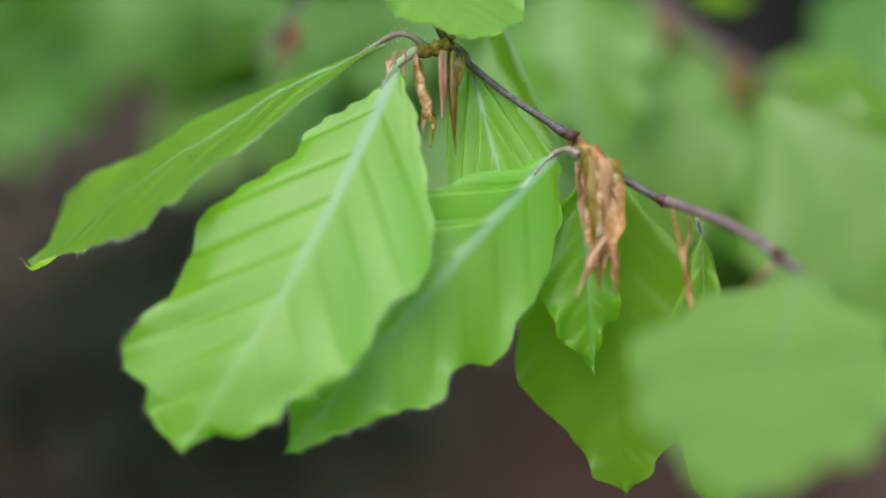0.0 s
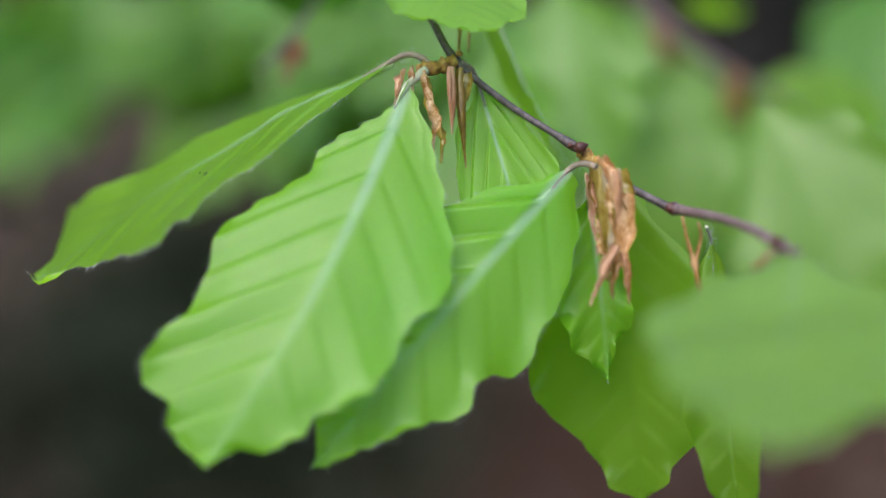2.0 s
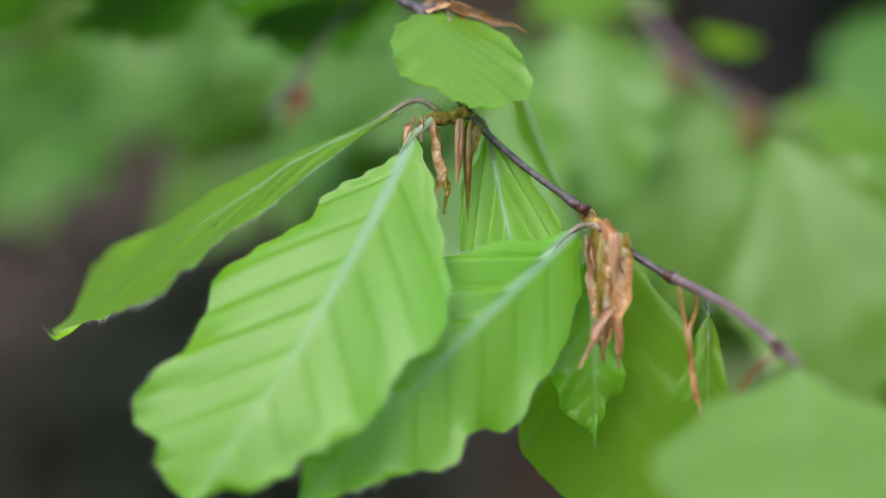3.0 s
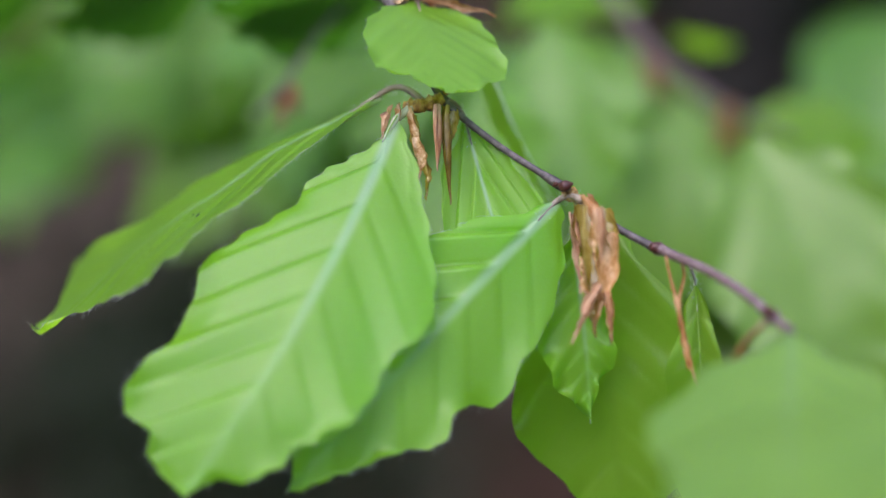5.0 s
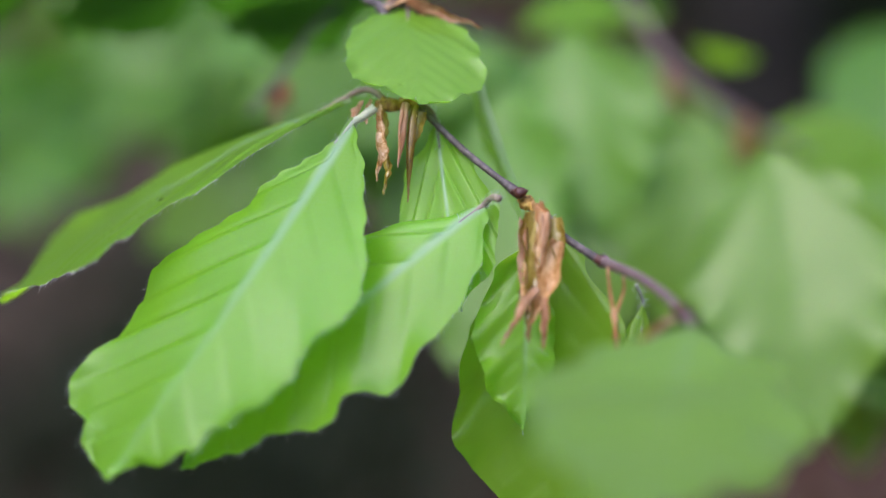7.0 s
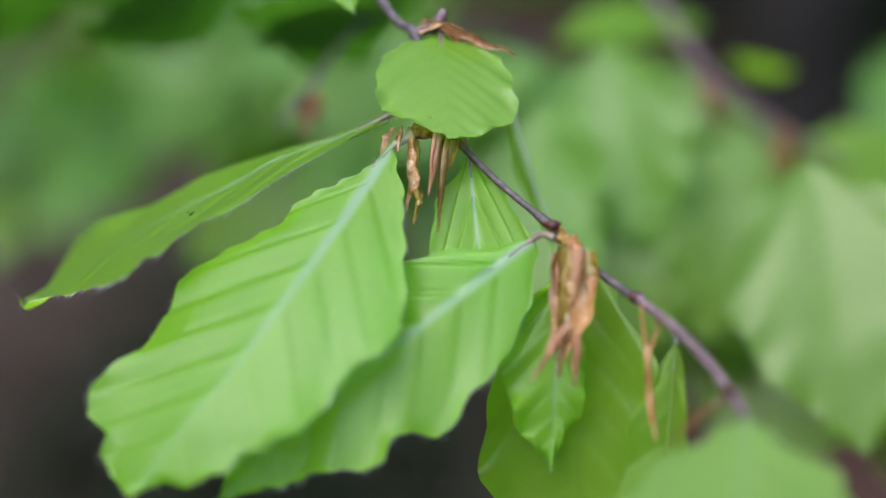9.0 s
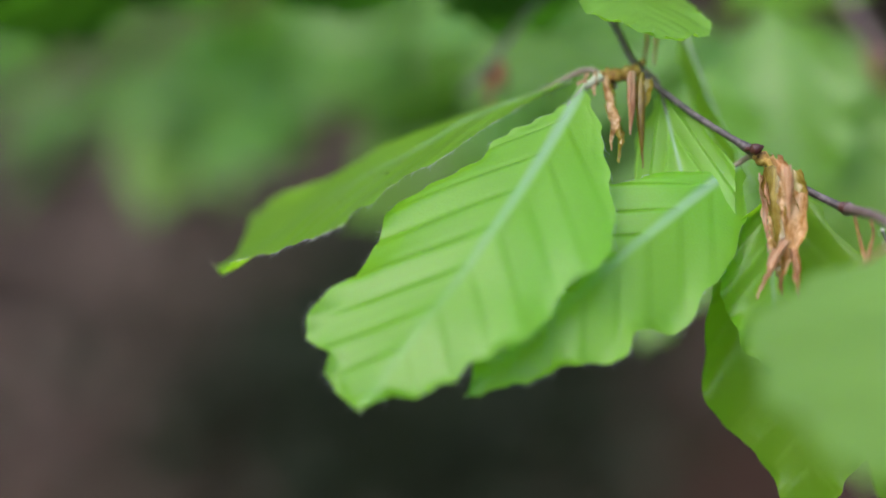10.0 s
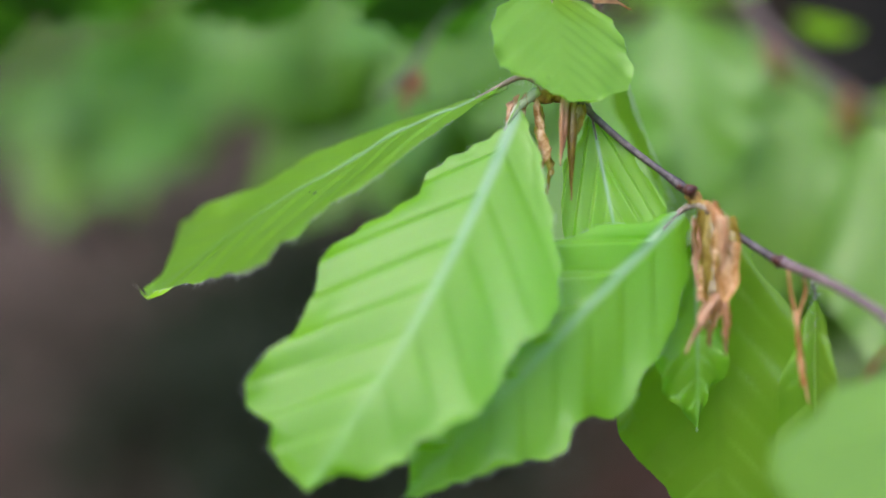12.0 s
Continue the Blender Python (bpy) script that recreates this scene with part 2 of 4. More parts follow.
def height(s, x, u, ph, arch, fold, pleat, ruffle, sag, seed, calm=1.0, curl=0.0, lip=0.0):
    """How far the blade stands off its flat, in blade lengths."""
    f = ph % 1.0
    fold_line = (f / 0.16) ** 2 * (3 - 2 * f / 0.16) if f < 0.16 else 1 - 0.75 * (f - 0.16) / 0.84 - 0.25 * max(0.0, (f - 0.9) / 0.1) ** 2
    z = arch * 4 * s * (1 - s) + fold * abs(x) - sag * x * x * 4
    z += curl * max(0.0, abs(u) - 0.62) ** 2 * max(0.0, s - 0.45) * (0.35 + noise.noise(Vector((s * 7, seed * 3, 1.0 if x > 0 else 5.0)))) * 8
    if lip and s > 0.5:
        z += lip * max(0.0, (abs(u) - 0.78) / 0.22) ** 2 * min(1, (s - 0.5) * 4) * (0.6 + 0.9 * noise.noise(Vector((s * 11, seed, 3.0 if x > 0 else 9.0))))
    z += pleat * (calm if x < 0 else 1.0) * (fold_line - 0.5) * min(1, abs(u) * 5) * (1 - 0.45 * abs(u) ** 2) * min(1, 8 * s)
    z += ruffle * abs(u) ** 3 * math.sin(ph * 2.9 + seed) + 0.6 * ruffle * abs(u) ** 2 * math.sin(ph * 1.1 + 2 * seed)
    z += ruffle * max(0.0, abs(u) - 0.75) * 4 * noise.noise(Vector((ph * 0.9, seed, 2.0 if x > 0 else 7.0)))
    z += 0.012 * noise.noise(Vector((x * 5, s * 5, seed)))
    return z


def blade(name, length, left=OVATE, right=OVATE, arch=0.03, fold=0.12, pleat=0.010, ruffle=0.02, sag=0.0, seed=1.0, nu=12, nv=90, tooth=0.05, bend=0.0, holes=(), calm=1.0, curl=0.0, rag=0.0, lip=0.0, lean=LEAN, veins=VEINS):
    """A beech blade along +y, its upper face to +z: pleated along its veins, toothed where they end."""
    verts, uvs, faces = [], [], []
    for i in range(nv + 1):
        s = i / nv
        for j in range(-nu, nu + 1):
            u = j / nu
            w = eased(right if u > 0 else left, s)
            edge = (s - lean * w) * veins
            tip = abs((edge % 1.0) - 0.5) * 2
            w *= 1 + tooth * (tip - 0.5) * (0.5 + noise.noise(Vector((s * 6, seed, u)))) + 0.05 * noise.noise(Vector((s * 9, seed + 3, 1.0 if u > 0 else 4.0)))
            if rag:
                w *= 1 + rag * max(0.0, s - 0.5) * 2 * (noise.noise(Vector((s * 19, seed + 8, 1.0 if u > 0 else 4.0))) + 0.25 * noise.noise(Vector((s * 34, seed + 5, 1.0 if u > 0 else 4.0))))
            x = u * w
            ph = (s - lean * abs(x)) * veins
            z = height(s, x, u, ph, arch, fold, pleat, ruffle, sag, seed, calm, curl, lip)
            shift = bend * math.sin(math.pi * s)
            verts.append(((x + shift) * length, s * length, z * length))
            uvs.append((x * lean * veins / (LEAN * VEINS) + 0.5, s * veins / VEINS))
    row = 2 * nu + 1
    for i in range(nv):
        for j in range(2 * nu):
            a = i * row + j
            su, uu = (i + 0.5) / nv, (j + 0.5) / nu - 1
            if any(((su - hs) / hr) ** 2 + ((uu - hu) / hw) ** 2 < 1 for hs, hu, hr, hw in holes):
                continue
            faces.append((a, a + 1, a + row + 1, a + row))
    me = bpy.data.meshes.new(name)
    me.from_pydata(verts, [], faces)
    lay = me.uv_layers.new(name="UVMap")
    idx = np.empty(len(me.loops), dtype=np.int32)
    me.loops.foreach_get("vertex_index", idx)
    lay.data.foreach_set("uv", np.array(uvs, dtype=np.float32)[idx].ravel())
    me.update()
    return me


def midrib(length, arch, seed, r=0.00045, bend=0.0):
    pts = []
    for i in range(9):
        s = i / 8
        z = height(s, 0, 0, 0, arch, 0, 0, 0, 0, seed)
        pts.append((bend * math.sin(math.pi * s) * length, s * length, z * length - 0.00062))
    return tube(pts, (r, r * 0.8, r * 0.5, r * 0.25), 5, 8)


def leaf(parent, rest, length, material, label, stalk=(), stalk_look=None, left=OVATE, right=OVATE, arch=0.03, fold=0.12, pleat=0.010, ruffle=0.02, sag=0.0, seed=1.0, bend=0.0, rib=True, fringe=None, thick=1.0, **more):
    ob = part("leaf", blade("leaf", length, left, right, arch, fold, pleat, ruffle, sag, seed, bend=bend, **more), material, parent, label)
    ob.matrix_basis = rest
    if rib:
        part("midrib", midrib(length, arch, seed, bend=bend), M_RIB, ob)
    if stalk:
        back = rest.inverted()
        pts = [(0, 0.006, height(0.006 / length, 0, 0, 0, arch, 0, 0, 0, 0, seed) * length), (0, 0.001, 0.0002), *(back @ Vector(q) for q in stalk)]
        part("petiole", tube(pts, (0.0001, 0.0005 * thick, 0.00055 * thick, 0.0007 * thick), 8, 10), stalk_look or M_STALK, ob, "downy grey-brown stalk")
        part("down", down(pts, seed), M_HAIR, ob)
    if fringe:
        part("margin_hairs", margin_hairs(ob.data, *fringe), M_HAIR, ob)
    return ob


def hair(bm, a, way, length, r, sag=0.3):
    side = way.orthogonal().normalized()
    mid, end = a + way * length * 0.55, a + way * length - Vector((0, 0, sag * length))
    ring = [bm.verts.new(a + r * side), bm.verts.new(a - r * side)]
    ring += [bm.verts.new(mid - 0.7 * r * side), bm.verts.new(mid + 0.7 * r * side), bm.verts.new(end)]
    bm.faces.new(ring[:4])
    bm.faces.new((ring[3], ring[2], ring[4]))


def down(points, seed, count=160):
    """Short silky hairs standing off a stalk."""
    rnd, bm, line = random.Random(seed), bmesh.new(), spline(points, 8)
    for _ in range(count):
        i = rnd.randrange(len(line) - 1)
        q = line[i].lerp(line[i + 1], rnd.random())
        way = Vector((rnd.gauss(0, 1), rnd.gauss(0, 1), rnd.gauss(0, 1))).normalized()
        hair(bm, q + way * 0.0007, way, rnd.uniform(0.0005, 0.0012), 0.00002, 0.1)
    return bm


def margin_hairs(me, row, side, count, length, seed=5):
    """Silky hairs on the blade's margin; row: points in a row of the mesh."""
    rnd, bm = random.Random(seed), bmesh.new()
    rows = len(me.vertices) // row
    for _ in range(count):
        i, s = rnd.randrange(int(rows * 0.12), rows), rnd.choice(side)
        a = me.vertices[i * row + (row - 1 if s > 0 else 0)].co.copy()
        b = me.vertices[i * row + (row - 3 if s > 0 else 2)].co
        way = ((a - b).normalized() + Vector((rnd.gauss(0, 0.35), 0.7 + rnd.gauss(0, 0.3), rnd.gauss(0, 0.35)))).normalized()
        hair(bm, a, way, length * rnd.uniform(0.4, 1.2), 0.000015, 0.1)
    return bm


M_RIB = rough_material("pale_midrib", ((0.3, (0.42, 0.58, 0.27)), (0.7, (0.54, 0.69, 0.43))), 300, 0.5, 0.2, 0.0002, 0.3)


def scale_mesh(length, width, hollow=0.8, curve=0.15, twist=0.3, seed=0.0, n=26, m=5, crumple=1.0):
    """A dry bud scale: a hollow pointed strip along -z, with a fine thickness."""
    bm = bmesh.new()
    grid = []
    for i in range(n + 1):
        s = i / n
        w = width * (0.5 + 0.5 * math.sin(math.pi * min(1, s * 1.15 + 0.08))) * (1 - s ** 2.4) + 0.00012
        w *= 1 + 0.3 * crumple * noise.noise(Vector((s * 7, seed, 0.5)))
        row = []
        for j in range(-m, m + 1):
            a = j / m * hollow * math.pi / 2
            p = Vector((w * math.sin(a), curve * length * (s ** 2) - w * (1 - math.cos(a)), -s * length))
            p.x += 0.08 * width * math.sin(9 * s + seed + j)
            p.z += 0.5 * crumple * width * noise.noise(Vector((j * 0.9, seed, s * 3)))
            p = Matrix.Rotation(twist * s, 3, "Z") @ p
            p += crumple * 0.0005 * noise.noise_vector(p * 300 + Vector((seed, 0, 0))) + crumple * 0.00028 * noise.noise_vector(p * 1100 + Vector((0, seed, 0)))
            row.append(bm.verts.new(p))
        grid.append(row)
    for a, b in zip(grid, grid[1:]):
        for j in range(2 * m):
            bm.faces.new((a[j], a[j + 1], b[j + 1], b[j]))
    return bm


def bud(parent, place, length, r, turn, material=None, name="bud"):
    """A small pointed bud of overlapping rings."""
    bm = tube(((0, 0, 0), (0, 0, length * 0.3), (0, 0, length * 0.65), (0, 0, length)), (r * 0.6, r, r * 0.75, r * 0.06), 5, 10, knobs=((0.3, 0.12), (0.55, 0.1)))
    ob = part(name, bm, material or M_BUD, parent)
    ob.matrix_basis = pose(*place, *turn)
    return ob


# ---- ground ----
def ground():
    n, size = 90, 60.0
    verts, faces = [], []
    for i in range(n + 1):
        for j in range(n + 1):
            x, y = ((2 * i / n - 1) ** 3) * size, ((2 * j / n - 1) ** 3) * size + 2.5
            verts.append((x, y, 0.10 * noise.noise(Vector((x * 0.6, y * 0.6, 0))) + 0.03 * noise.noise(Vector((x * 2.2, y * 2.2, 3)))))
    for i in range(n):
        for j in range(n):
            a = i * (n + 1) + j
            faces.append((a, a + n + 1, a + n + 2, a + 1))
    me = bpy.data.meshes.new("ground")
    me.from_pydata(verts, [], faces)
    me.materials.append(M_SOIL)
    for f in me.polygons:
        f.use_smooth = True
    return tagged(new("ground", me), "dark brown woodland soil under leaf litter", "ground", kind="structure")


def flat_leaves(name, material, count, where, size, lift, lean):
    """Many small folded leaves in one mesh."""
    rnd = random.Random(name)
    verts, faces, uvs = [], [], []
    for _ in range(count):
        x, y, z = where(rnd)
        s = size * rnd.uniform(0.6, 1.3)
        m = Matrix.Translation((x, y, z + rnd.uniform(0, lift))) @ Euler((rnd.gauss(0, lean), rnd.gauss(0, lean), rnd.uniform(0, 6.3))).to_matrix().to_4x4()
        k = len(verts)
        for a, b, c in ((0, 0, 0), (-0.32, 0.35, 0.1), (0, 0.4, 0), (0.32, 0.35, 0.1), (-0.24, 0.72, 0.06), (0, 0.75, 0.02), (0.24, 0.72, 0.06), (0, 1, -0.06)):
            verts.append(m @ Vector((a * s, b * s, c * s)))
            uvs.append((a + 0.5, b))
        faces += [(k, k + 2, k + 1), (k, k + 3, k + 2), (k + 1, k + 2, k + 5, k + 4), (k + 2, k + 3, k + 6, k + 5), (k + 4, k + 5, k + 7), (k + 5, k + 6, k + 7)]
    me = bpy.data.meshes.new(name)
    me.from_pydata(verts, [], faces)
    lay = me.uv_layers.new(name="UVMap")
    idx = np.empty(len(me.loops), dtype=np.int32)
    me.loops.foreach_get("vertex_index", idx)
    lay.data.foreach_set("uv", np.array(uvs, dtype=np.float32)[idx].ravel())
    me.materials.append(material)
    return new(name, me)


ground()
tagged(flat_leaves("leaf_litter", M_LITTER, 2500, lambda r: (r.uniform(-3.5, 3.5), r.uniform(0.8, 8), 0.02), 0.07, 0.06, 0.5),
       "brown fallen beech leaves scattered on the soil", "leaf litter", kind="stuff")
tagged(flat_leaves("leaf_litter", M_LITTER, 8000, lambda r: (r.gauss(-1.9, 0.55), r.gauss(4.0, 0.8), 0.04), 0.08, 0.08, 0.5),
       "drift of dry brown beech leaves on the soil", "leaf litter", kind="stuff")
tagged(flat_leaves("leaf_litter", M_LITTER, 900, lambda r: (r.gauss(-0.75, 0.4), r.gauss(2.9, 0.4), 0.04), 0.07, 0.06, 0.5),
       "dry brown beech leaves lying thinly over the soil", "leaf litter", kind="stuff")
# dark leaves put where the soil lies in shade
tagged(flat_leaves("ivy", M_DARK_COVER, 2600, lambda r: (r.gauss(-0.38, 0.22), r.gauss(2.75, 0.4), 0.02), 0.06, 0.28, 0.7),
       "low near-black green leaves standing in for shade on the soil", "ivy", kind="stuff")

# second dark patch, added to darken the far ground on the right
tagged(flat_leaves("ivy", M_DARK_COVER, 6000, lambda r: (r.gauss(2.1, 0.55), r.gauss(7.4, 1.0), 0.02), 0.12, 0.45, 0.7),
       "near-black leaves added to darken the ground by the tree", "ivy", kind="stuff")


def beech_tree(foot, height, crown, radii, count):
    """A trunk with limbs and a crown of many small leaves, added out of view to shade the ground."""
    thing = tagged(new("beech_tree"), "beech tree with a dense fresh green crown, added out of view to shade the ground", "tree")
    f, c = Vector(foot), Vector(crown)
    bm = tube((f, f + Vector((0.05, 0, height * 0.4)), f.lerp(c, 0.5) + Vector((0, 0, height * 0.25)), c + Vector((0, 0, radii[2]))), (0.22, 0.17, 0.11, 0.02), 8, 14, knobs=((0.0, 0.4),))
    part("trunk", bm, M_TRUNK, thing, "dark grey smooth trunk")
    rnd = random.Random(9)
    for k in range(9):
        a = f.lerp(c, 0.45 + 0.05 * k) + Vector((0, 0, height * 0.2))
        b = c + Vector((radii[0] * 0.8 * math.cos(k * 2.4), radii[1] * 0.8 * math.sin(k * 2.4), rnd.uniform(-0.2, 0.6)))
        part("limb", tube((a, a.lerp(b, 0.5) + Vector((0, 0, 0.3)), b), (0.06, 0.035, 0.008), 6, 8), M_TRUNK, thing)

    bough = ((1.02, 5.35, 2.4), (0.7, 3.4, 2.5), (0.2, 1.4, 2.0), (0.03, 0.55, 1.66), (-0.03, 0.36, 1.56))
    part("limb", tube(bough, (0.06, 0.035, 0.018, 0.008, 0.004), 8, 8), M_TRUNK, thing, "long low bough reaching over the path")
    for a, b in ((bough[4], (-0.0322, 0.3253, 1.2822)), (bough[3], (0.0201, 0.5012, 1.2861)), (bough[3], (0.0157, 0.3911, 1.2742)), (bough[2], (-0.1117, 1.1650, 1.1326)), (bough[2], (0.2480, 0.7461, 1.1687)),
                 (bough[2], (-0.0265, 0.9731, 1.1888)), (bough[2], (-0.1710, 1.0512, 1.1710)), (bough[2], (0.0586, 0.7945, 1.2214)), (bough[2], (-0.0774, 0.8483, 1.1282)), (bough[2], (-0.0987, 0.9036, 1.1045))):
        a, b = Vector(a), Vector(b)
        part("side_limb", tube((a, a.lerp(b, 0.5) + Vector((0, 0, 0.03)), b + Vector((0, 0, -0.001))), (0.005, 0.003, 0.0015), 8, 6), M_TRUNK, thing)

    def where(r):
        while True:
            p = Vector((r.uniform(-1, 1), r.uniform(-1, 1), r.uniform(-1, 1)))
            if p.length < 1 and noise.noise(p * 3.1) > -0.25:
                return c.x + p.x * radii[0], c.y + p.y * radii[1], c.z + p.z * radii[2]
    # unseen leaf mass, there only to hold light off the ground behind
    ob = flat_leaves("crown", M_LEAF, count, where, 0.12, 0.02, 0.5)
    ob.parent = thing
    return thing


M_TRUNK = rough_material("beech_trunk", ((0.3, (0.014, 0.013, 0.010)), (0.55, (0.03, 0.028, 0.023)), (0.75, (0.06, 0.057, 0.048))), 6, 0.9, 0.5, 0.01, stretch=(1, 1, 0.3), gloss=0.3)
beech_tree((0.98, 5.2, 0.0), 3.2, (1.8, 8.6, 4.6), (3.8, 3.8, 1.3), 36000)



def ring(r):
    """A place in the unseen foliage ring, added to block the low sky up to an uneven top."""
    while True:
        a, h = r.uniform(-math.pi, math.pi), r.random()
        # lower behind the camera, to let more sky light in from there
        top = 9.5 - 5.5 * max(0.0, -math.cos(a)) + 3.0 * noise.noise(Vector((math.cos(a) * 2.2, math.sin(a) * 2.2, 4.0)))
        x, y, z = math.sin(a), math.cos(a), 0.3 + h * top
        if noise.noise(Vector((x * 5, y * 5, z * 0.5))) > -0.32:
            d = r.uniform(11.5, 14.5)
            return x * d, y * d, z


# out of view all round; shapes the sky light and leaf reflections
tagged(flat_leaves("far_woods", M_LEAF_DEEP_SHADE, 24000, ring, 0.62, 0.2, 0.7), "unseen ring of dense green foliage added to block the low sky", "woods", kind="stuff")

# ---- the near branch ----
branch = tagged(new("beech_branch"), "grey-brown beech twig with fresh pale green leaves and dry scales", "branch")
branch.matrix_basis = Matrix.Translation((0.0045, 0.2820, 1.2329))

part("stem", tube(((-0.0366, 0.0433, 0.0493), (-0.0233, 0.0265, 0.0299), (-0.0128, 0.0145, 0.0188), (-0.0084, 0.0126, 0.0162), (-0.0036, 0.0058, 0.0081), (0.0008, 0.0002, 0.0006), (0.0097, -0.0043, -0.0068), (0.0202, -0.0086, -0.0135), (0.0235, -0.0105, -0.0162), (0.0294, -0.0148, -0.0198), (0.0361, -0.0189, -0.0229)),
     (0.0012, 0.0010, 0.0009, 0.00078, 0.00066, 0.00062, 0.0006, 0.0006, 0.00064, 0.00068, 0.0007), 10, 12,
     knobs=((0.3, 0.5), (0.5, 0.5), (0.695, 0.55), (1.0, 0.35))), M_BARK, branch, "smooth dark grey-brown bark")
part("spur", tube(((0.0006, -0.0002, 0.0009), (-0.0015, -0.0010, 0.0001), (-0.0040, -0.0021, 0.0000), (-0.0061, -0.0016, -0.0001)), (0.0014, 0.0012, 0.0013, 0.0009), 10, 14, knobs=((0.12, 0.4), (0.3, 0.3), (0.5, 0.4), (0.8, 0.35)), bumps=0.5), M_NODE, branch, "scarred yellow-brown side spur")
part("spur", tube(((0.0213, -0.0099, -0.0143), (0.0234, -0.0118, -0.0154), (0.0262, -0.0126, -0.0162)), (0.0009, 0.0010, 0.0007), 10, 14, knobs=((0.2, 0.3), (0.5, 0.2), (0.75, 0.3)), bumps=0.6), M_NODE, branch, "orange-brown side spur")

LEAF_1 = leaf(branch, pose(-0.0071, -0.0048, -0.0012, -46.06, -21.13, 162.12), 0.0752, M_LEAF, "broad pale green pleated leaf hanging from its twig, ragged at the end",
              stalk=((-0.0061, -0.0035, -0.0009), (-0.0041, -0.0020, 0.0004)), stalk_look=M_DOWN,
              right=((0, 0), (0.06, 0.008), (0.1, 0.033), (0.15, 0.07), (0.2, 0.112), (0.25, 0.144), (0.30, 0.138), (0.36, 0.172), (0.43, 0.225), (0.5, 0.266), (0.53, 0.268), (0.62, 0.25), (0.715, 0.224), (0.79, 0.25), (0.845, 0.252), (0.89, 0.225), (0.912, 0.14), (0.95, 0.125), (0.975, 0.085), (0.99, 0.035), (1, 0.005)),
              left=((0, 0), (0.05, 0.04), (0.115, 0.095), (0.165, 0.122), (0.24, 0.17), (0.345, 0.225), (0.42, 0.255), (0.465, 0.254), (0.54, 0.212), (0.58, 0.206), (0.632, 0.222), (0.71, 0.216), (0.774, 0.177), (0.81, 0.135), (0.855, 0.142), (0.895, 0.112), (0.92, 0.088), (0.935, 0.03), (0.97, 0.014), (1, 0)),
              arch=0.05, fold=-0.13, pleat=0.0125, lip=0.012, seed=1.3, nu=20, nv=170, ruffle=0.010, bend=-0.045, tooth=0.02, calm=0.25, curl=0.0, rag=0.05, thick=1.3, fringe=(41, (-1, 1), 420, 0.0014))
LEAF_2 = leaf(branch, pose(0.0203, -0.0105, -0.0169, -45.21, -39.44, 160.10), 0.0685, M_LEAF, "pale green pleated leaf hanging behind another",
              stalk=((0.0221, -0.0121, -0.0161), (0.0242, -0.0139, -0.0164)),
              left=((0, 0), (0.032, 0.045), (0.14, 0.13), (0.25, 0.183), (0.36, 0.208), (0.45, 0.232), (0.51, 0.223), (0.55, 0.182), (0.59, 0.176), (0.65, 0.2), (0.69, 0.184), (0.74, 0.14), (0.81, 0.105), (0.86, 0.082), (0.9, 0.056), (0.97, 0.03), (1, 0)),
              right=((0, 0), (0.07, 0.03), (0.217, 0.13), (0.35, 0.19), (0.5, 0.22), (0.7, 0.18), (0.85, 0.1), (1, 0)),
              arch=0.04, fold=-0.13, pleat=0.021, lip=0.012, seed=4.1, nu=18, nv=160, ruffle=0.010, tooth=0.02, calm=0.18, curl=0.0, rag=0.03, fringe=(37, (-1, 1), 380, 0.0014))
LEAF_3 = leaf(branch, pose(-0.0104, 0.0036, 0.0013, -32.95, 1.87, 98.02), 0.0746, M_LEAF, "pale green leaf spread flat, a small hole and notched margin",
              stalk=((-0.0081, 0.0030, 0.0028), (-0.0054, 0.0019, 0.0027), (-0.0024, -0.0008, 0.0009)),
              left=((0, 0), (0.06, 0.061), (0.15, 0.122), (0.2, 0.155), (0.33, 0.25), (0.45, 0.27), (0.5, 0.315), (0.555, 0.388), (0.59, 0.365), (0.6, 0.40), (0.625, 0.445), (0.66, 0.43), (0.745, 0.295), (0.83, 0.215), (0.86, 0.18), (0.91, 0.175), (0.955, 0.13), (0.985, 0.08), (1, 0.01)),
              right=((0, 0), (0.05, 0.015), (0.13, 0.05), (0.2, 0.075), (0.28, 0.105), (0.4, 0.15), (0.58, 0.205), (0.76, 0.27), (0.87, 0.345), (0.917, 0.40), (0.928, 0.36), (0.935, 0.19), (0.97, 0.08), (1, 0.015)),
              arch=0.035, fold=0.03, pleat=0.0055, seed=2.2, nu=22, nv=180, ruffle=0.004, tooth=0.015, curl=0.04, fringe=(45, (-1,), 230, 0.0018), holes=((0.505, -0.32, 0.006, 0.05), (0.52, -0.22, 0.004, 0.03)))
LEAF_8 = leaf(branch, pose(-0.0043, 0.0133, 0.0172, -33.02, -2.41, -163.29), 0.0285, M_LEAF_LIT, "small rounded pale green leaf jutting over the twig",
              stalk=((-0.0080, 0.0122, 0.0170),),
              right=((0, 0), (0.1, 0.056), (0.2, 0.260), (0.33, 0.372), (0.5, 0.423), (0.6, 0.419), (0.68, 0.442), (0.78, 0.400), (0.83, 0.363), (0.85, 0.251), (0.91, 0.214), (0.94, 0.112), (1, 0.028)),
              left=((0, 0), (0.1, 0.056), (0.2, 0.260), (0.33, 0.372), (0.5, 0.428), (0.62, 0.409), (0.74, 0.437), (0.86, 0.391), (0.92, 0.279), (0.97, 0.223), (1, 0.047)), arch=0.05, fold=-0.04, pleat=0.006, seed=3.3, nu=18, nv=90, tooth=0.03, ruffle=0.012, lip=0.03, rib=False, fringe=(37, (-1, 1), 90, 0.0012))
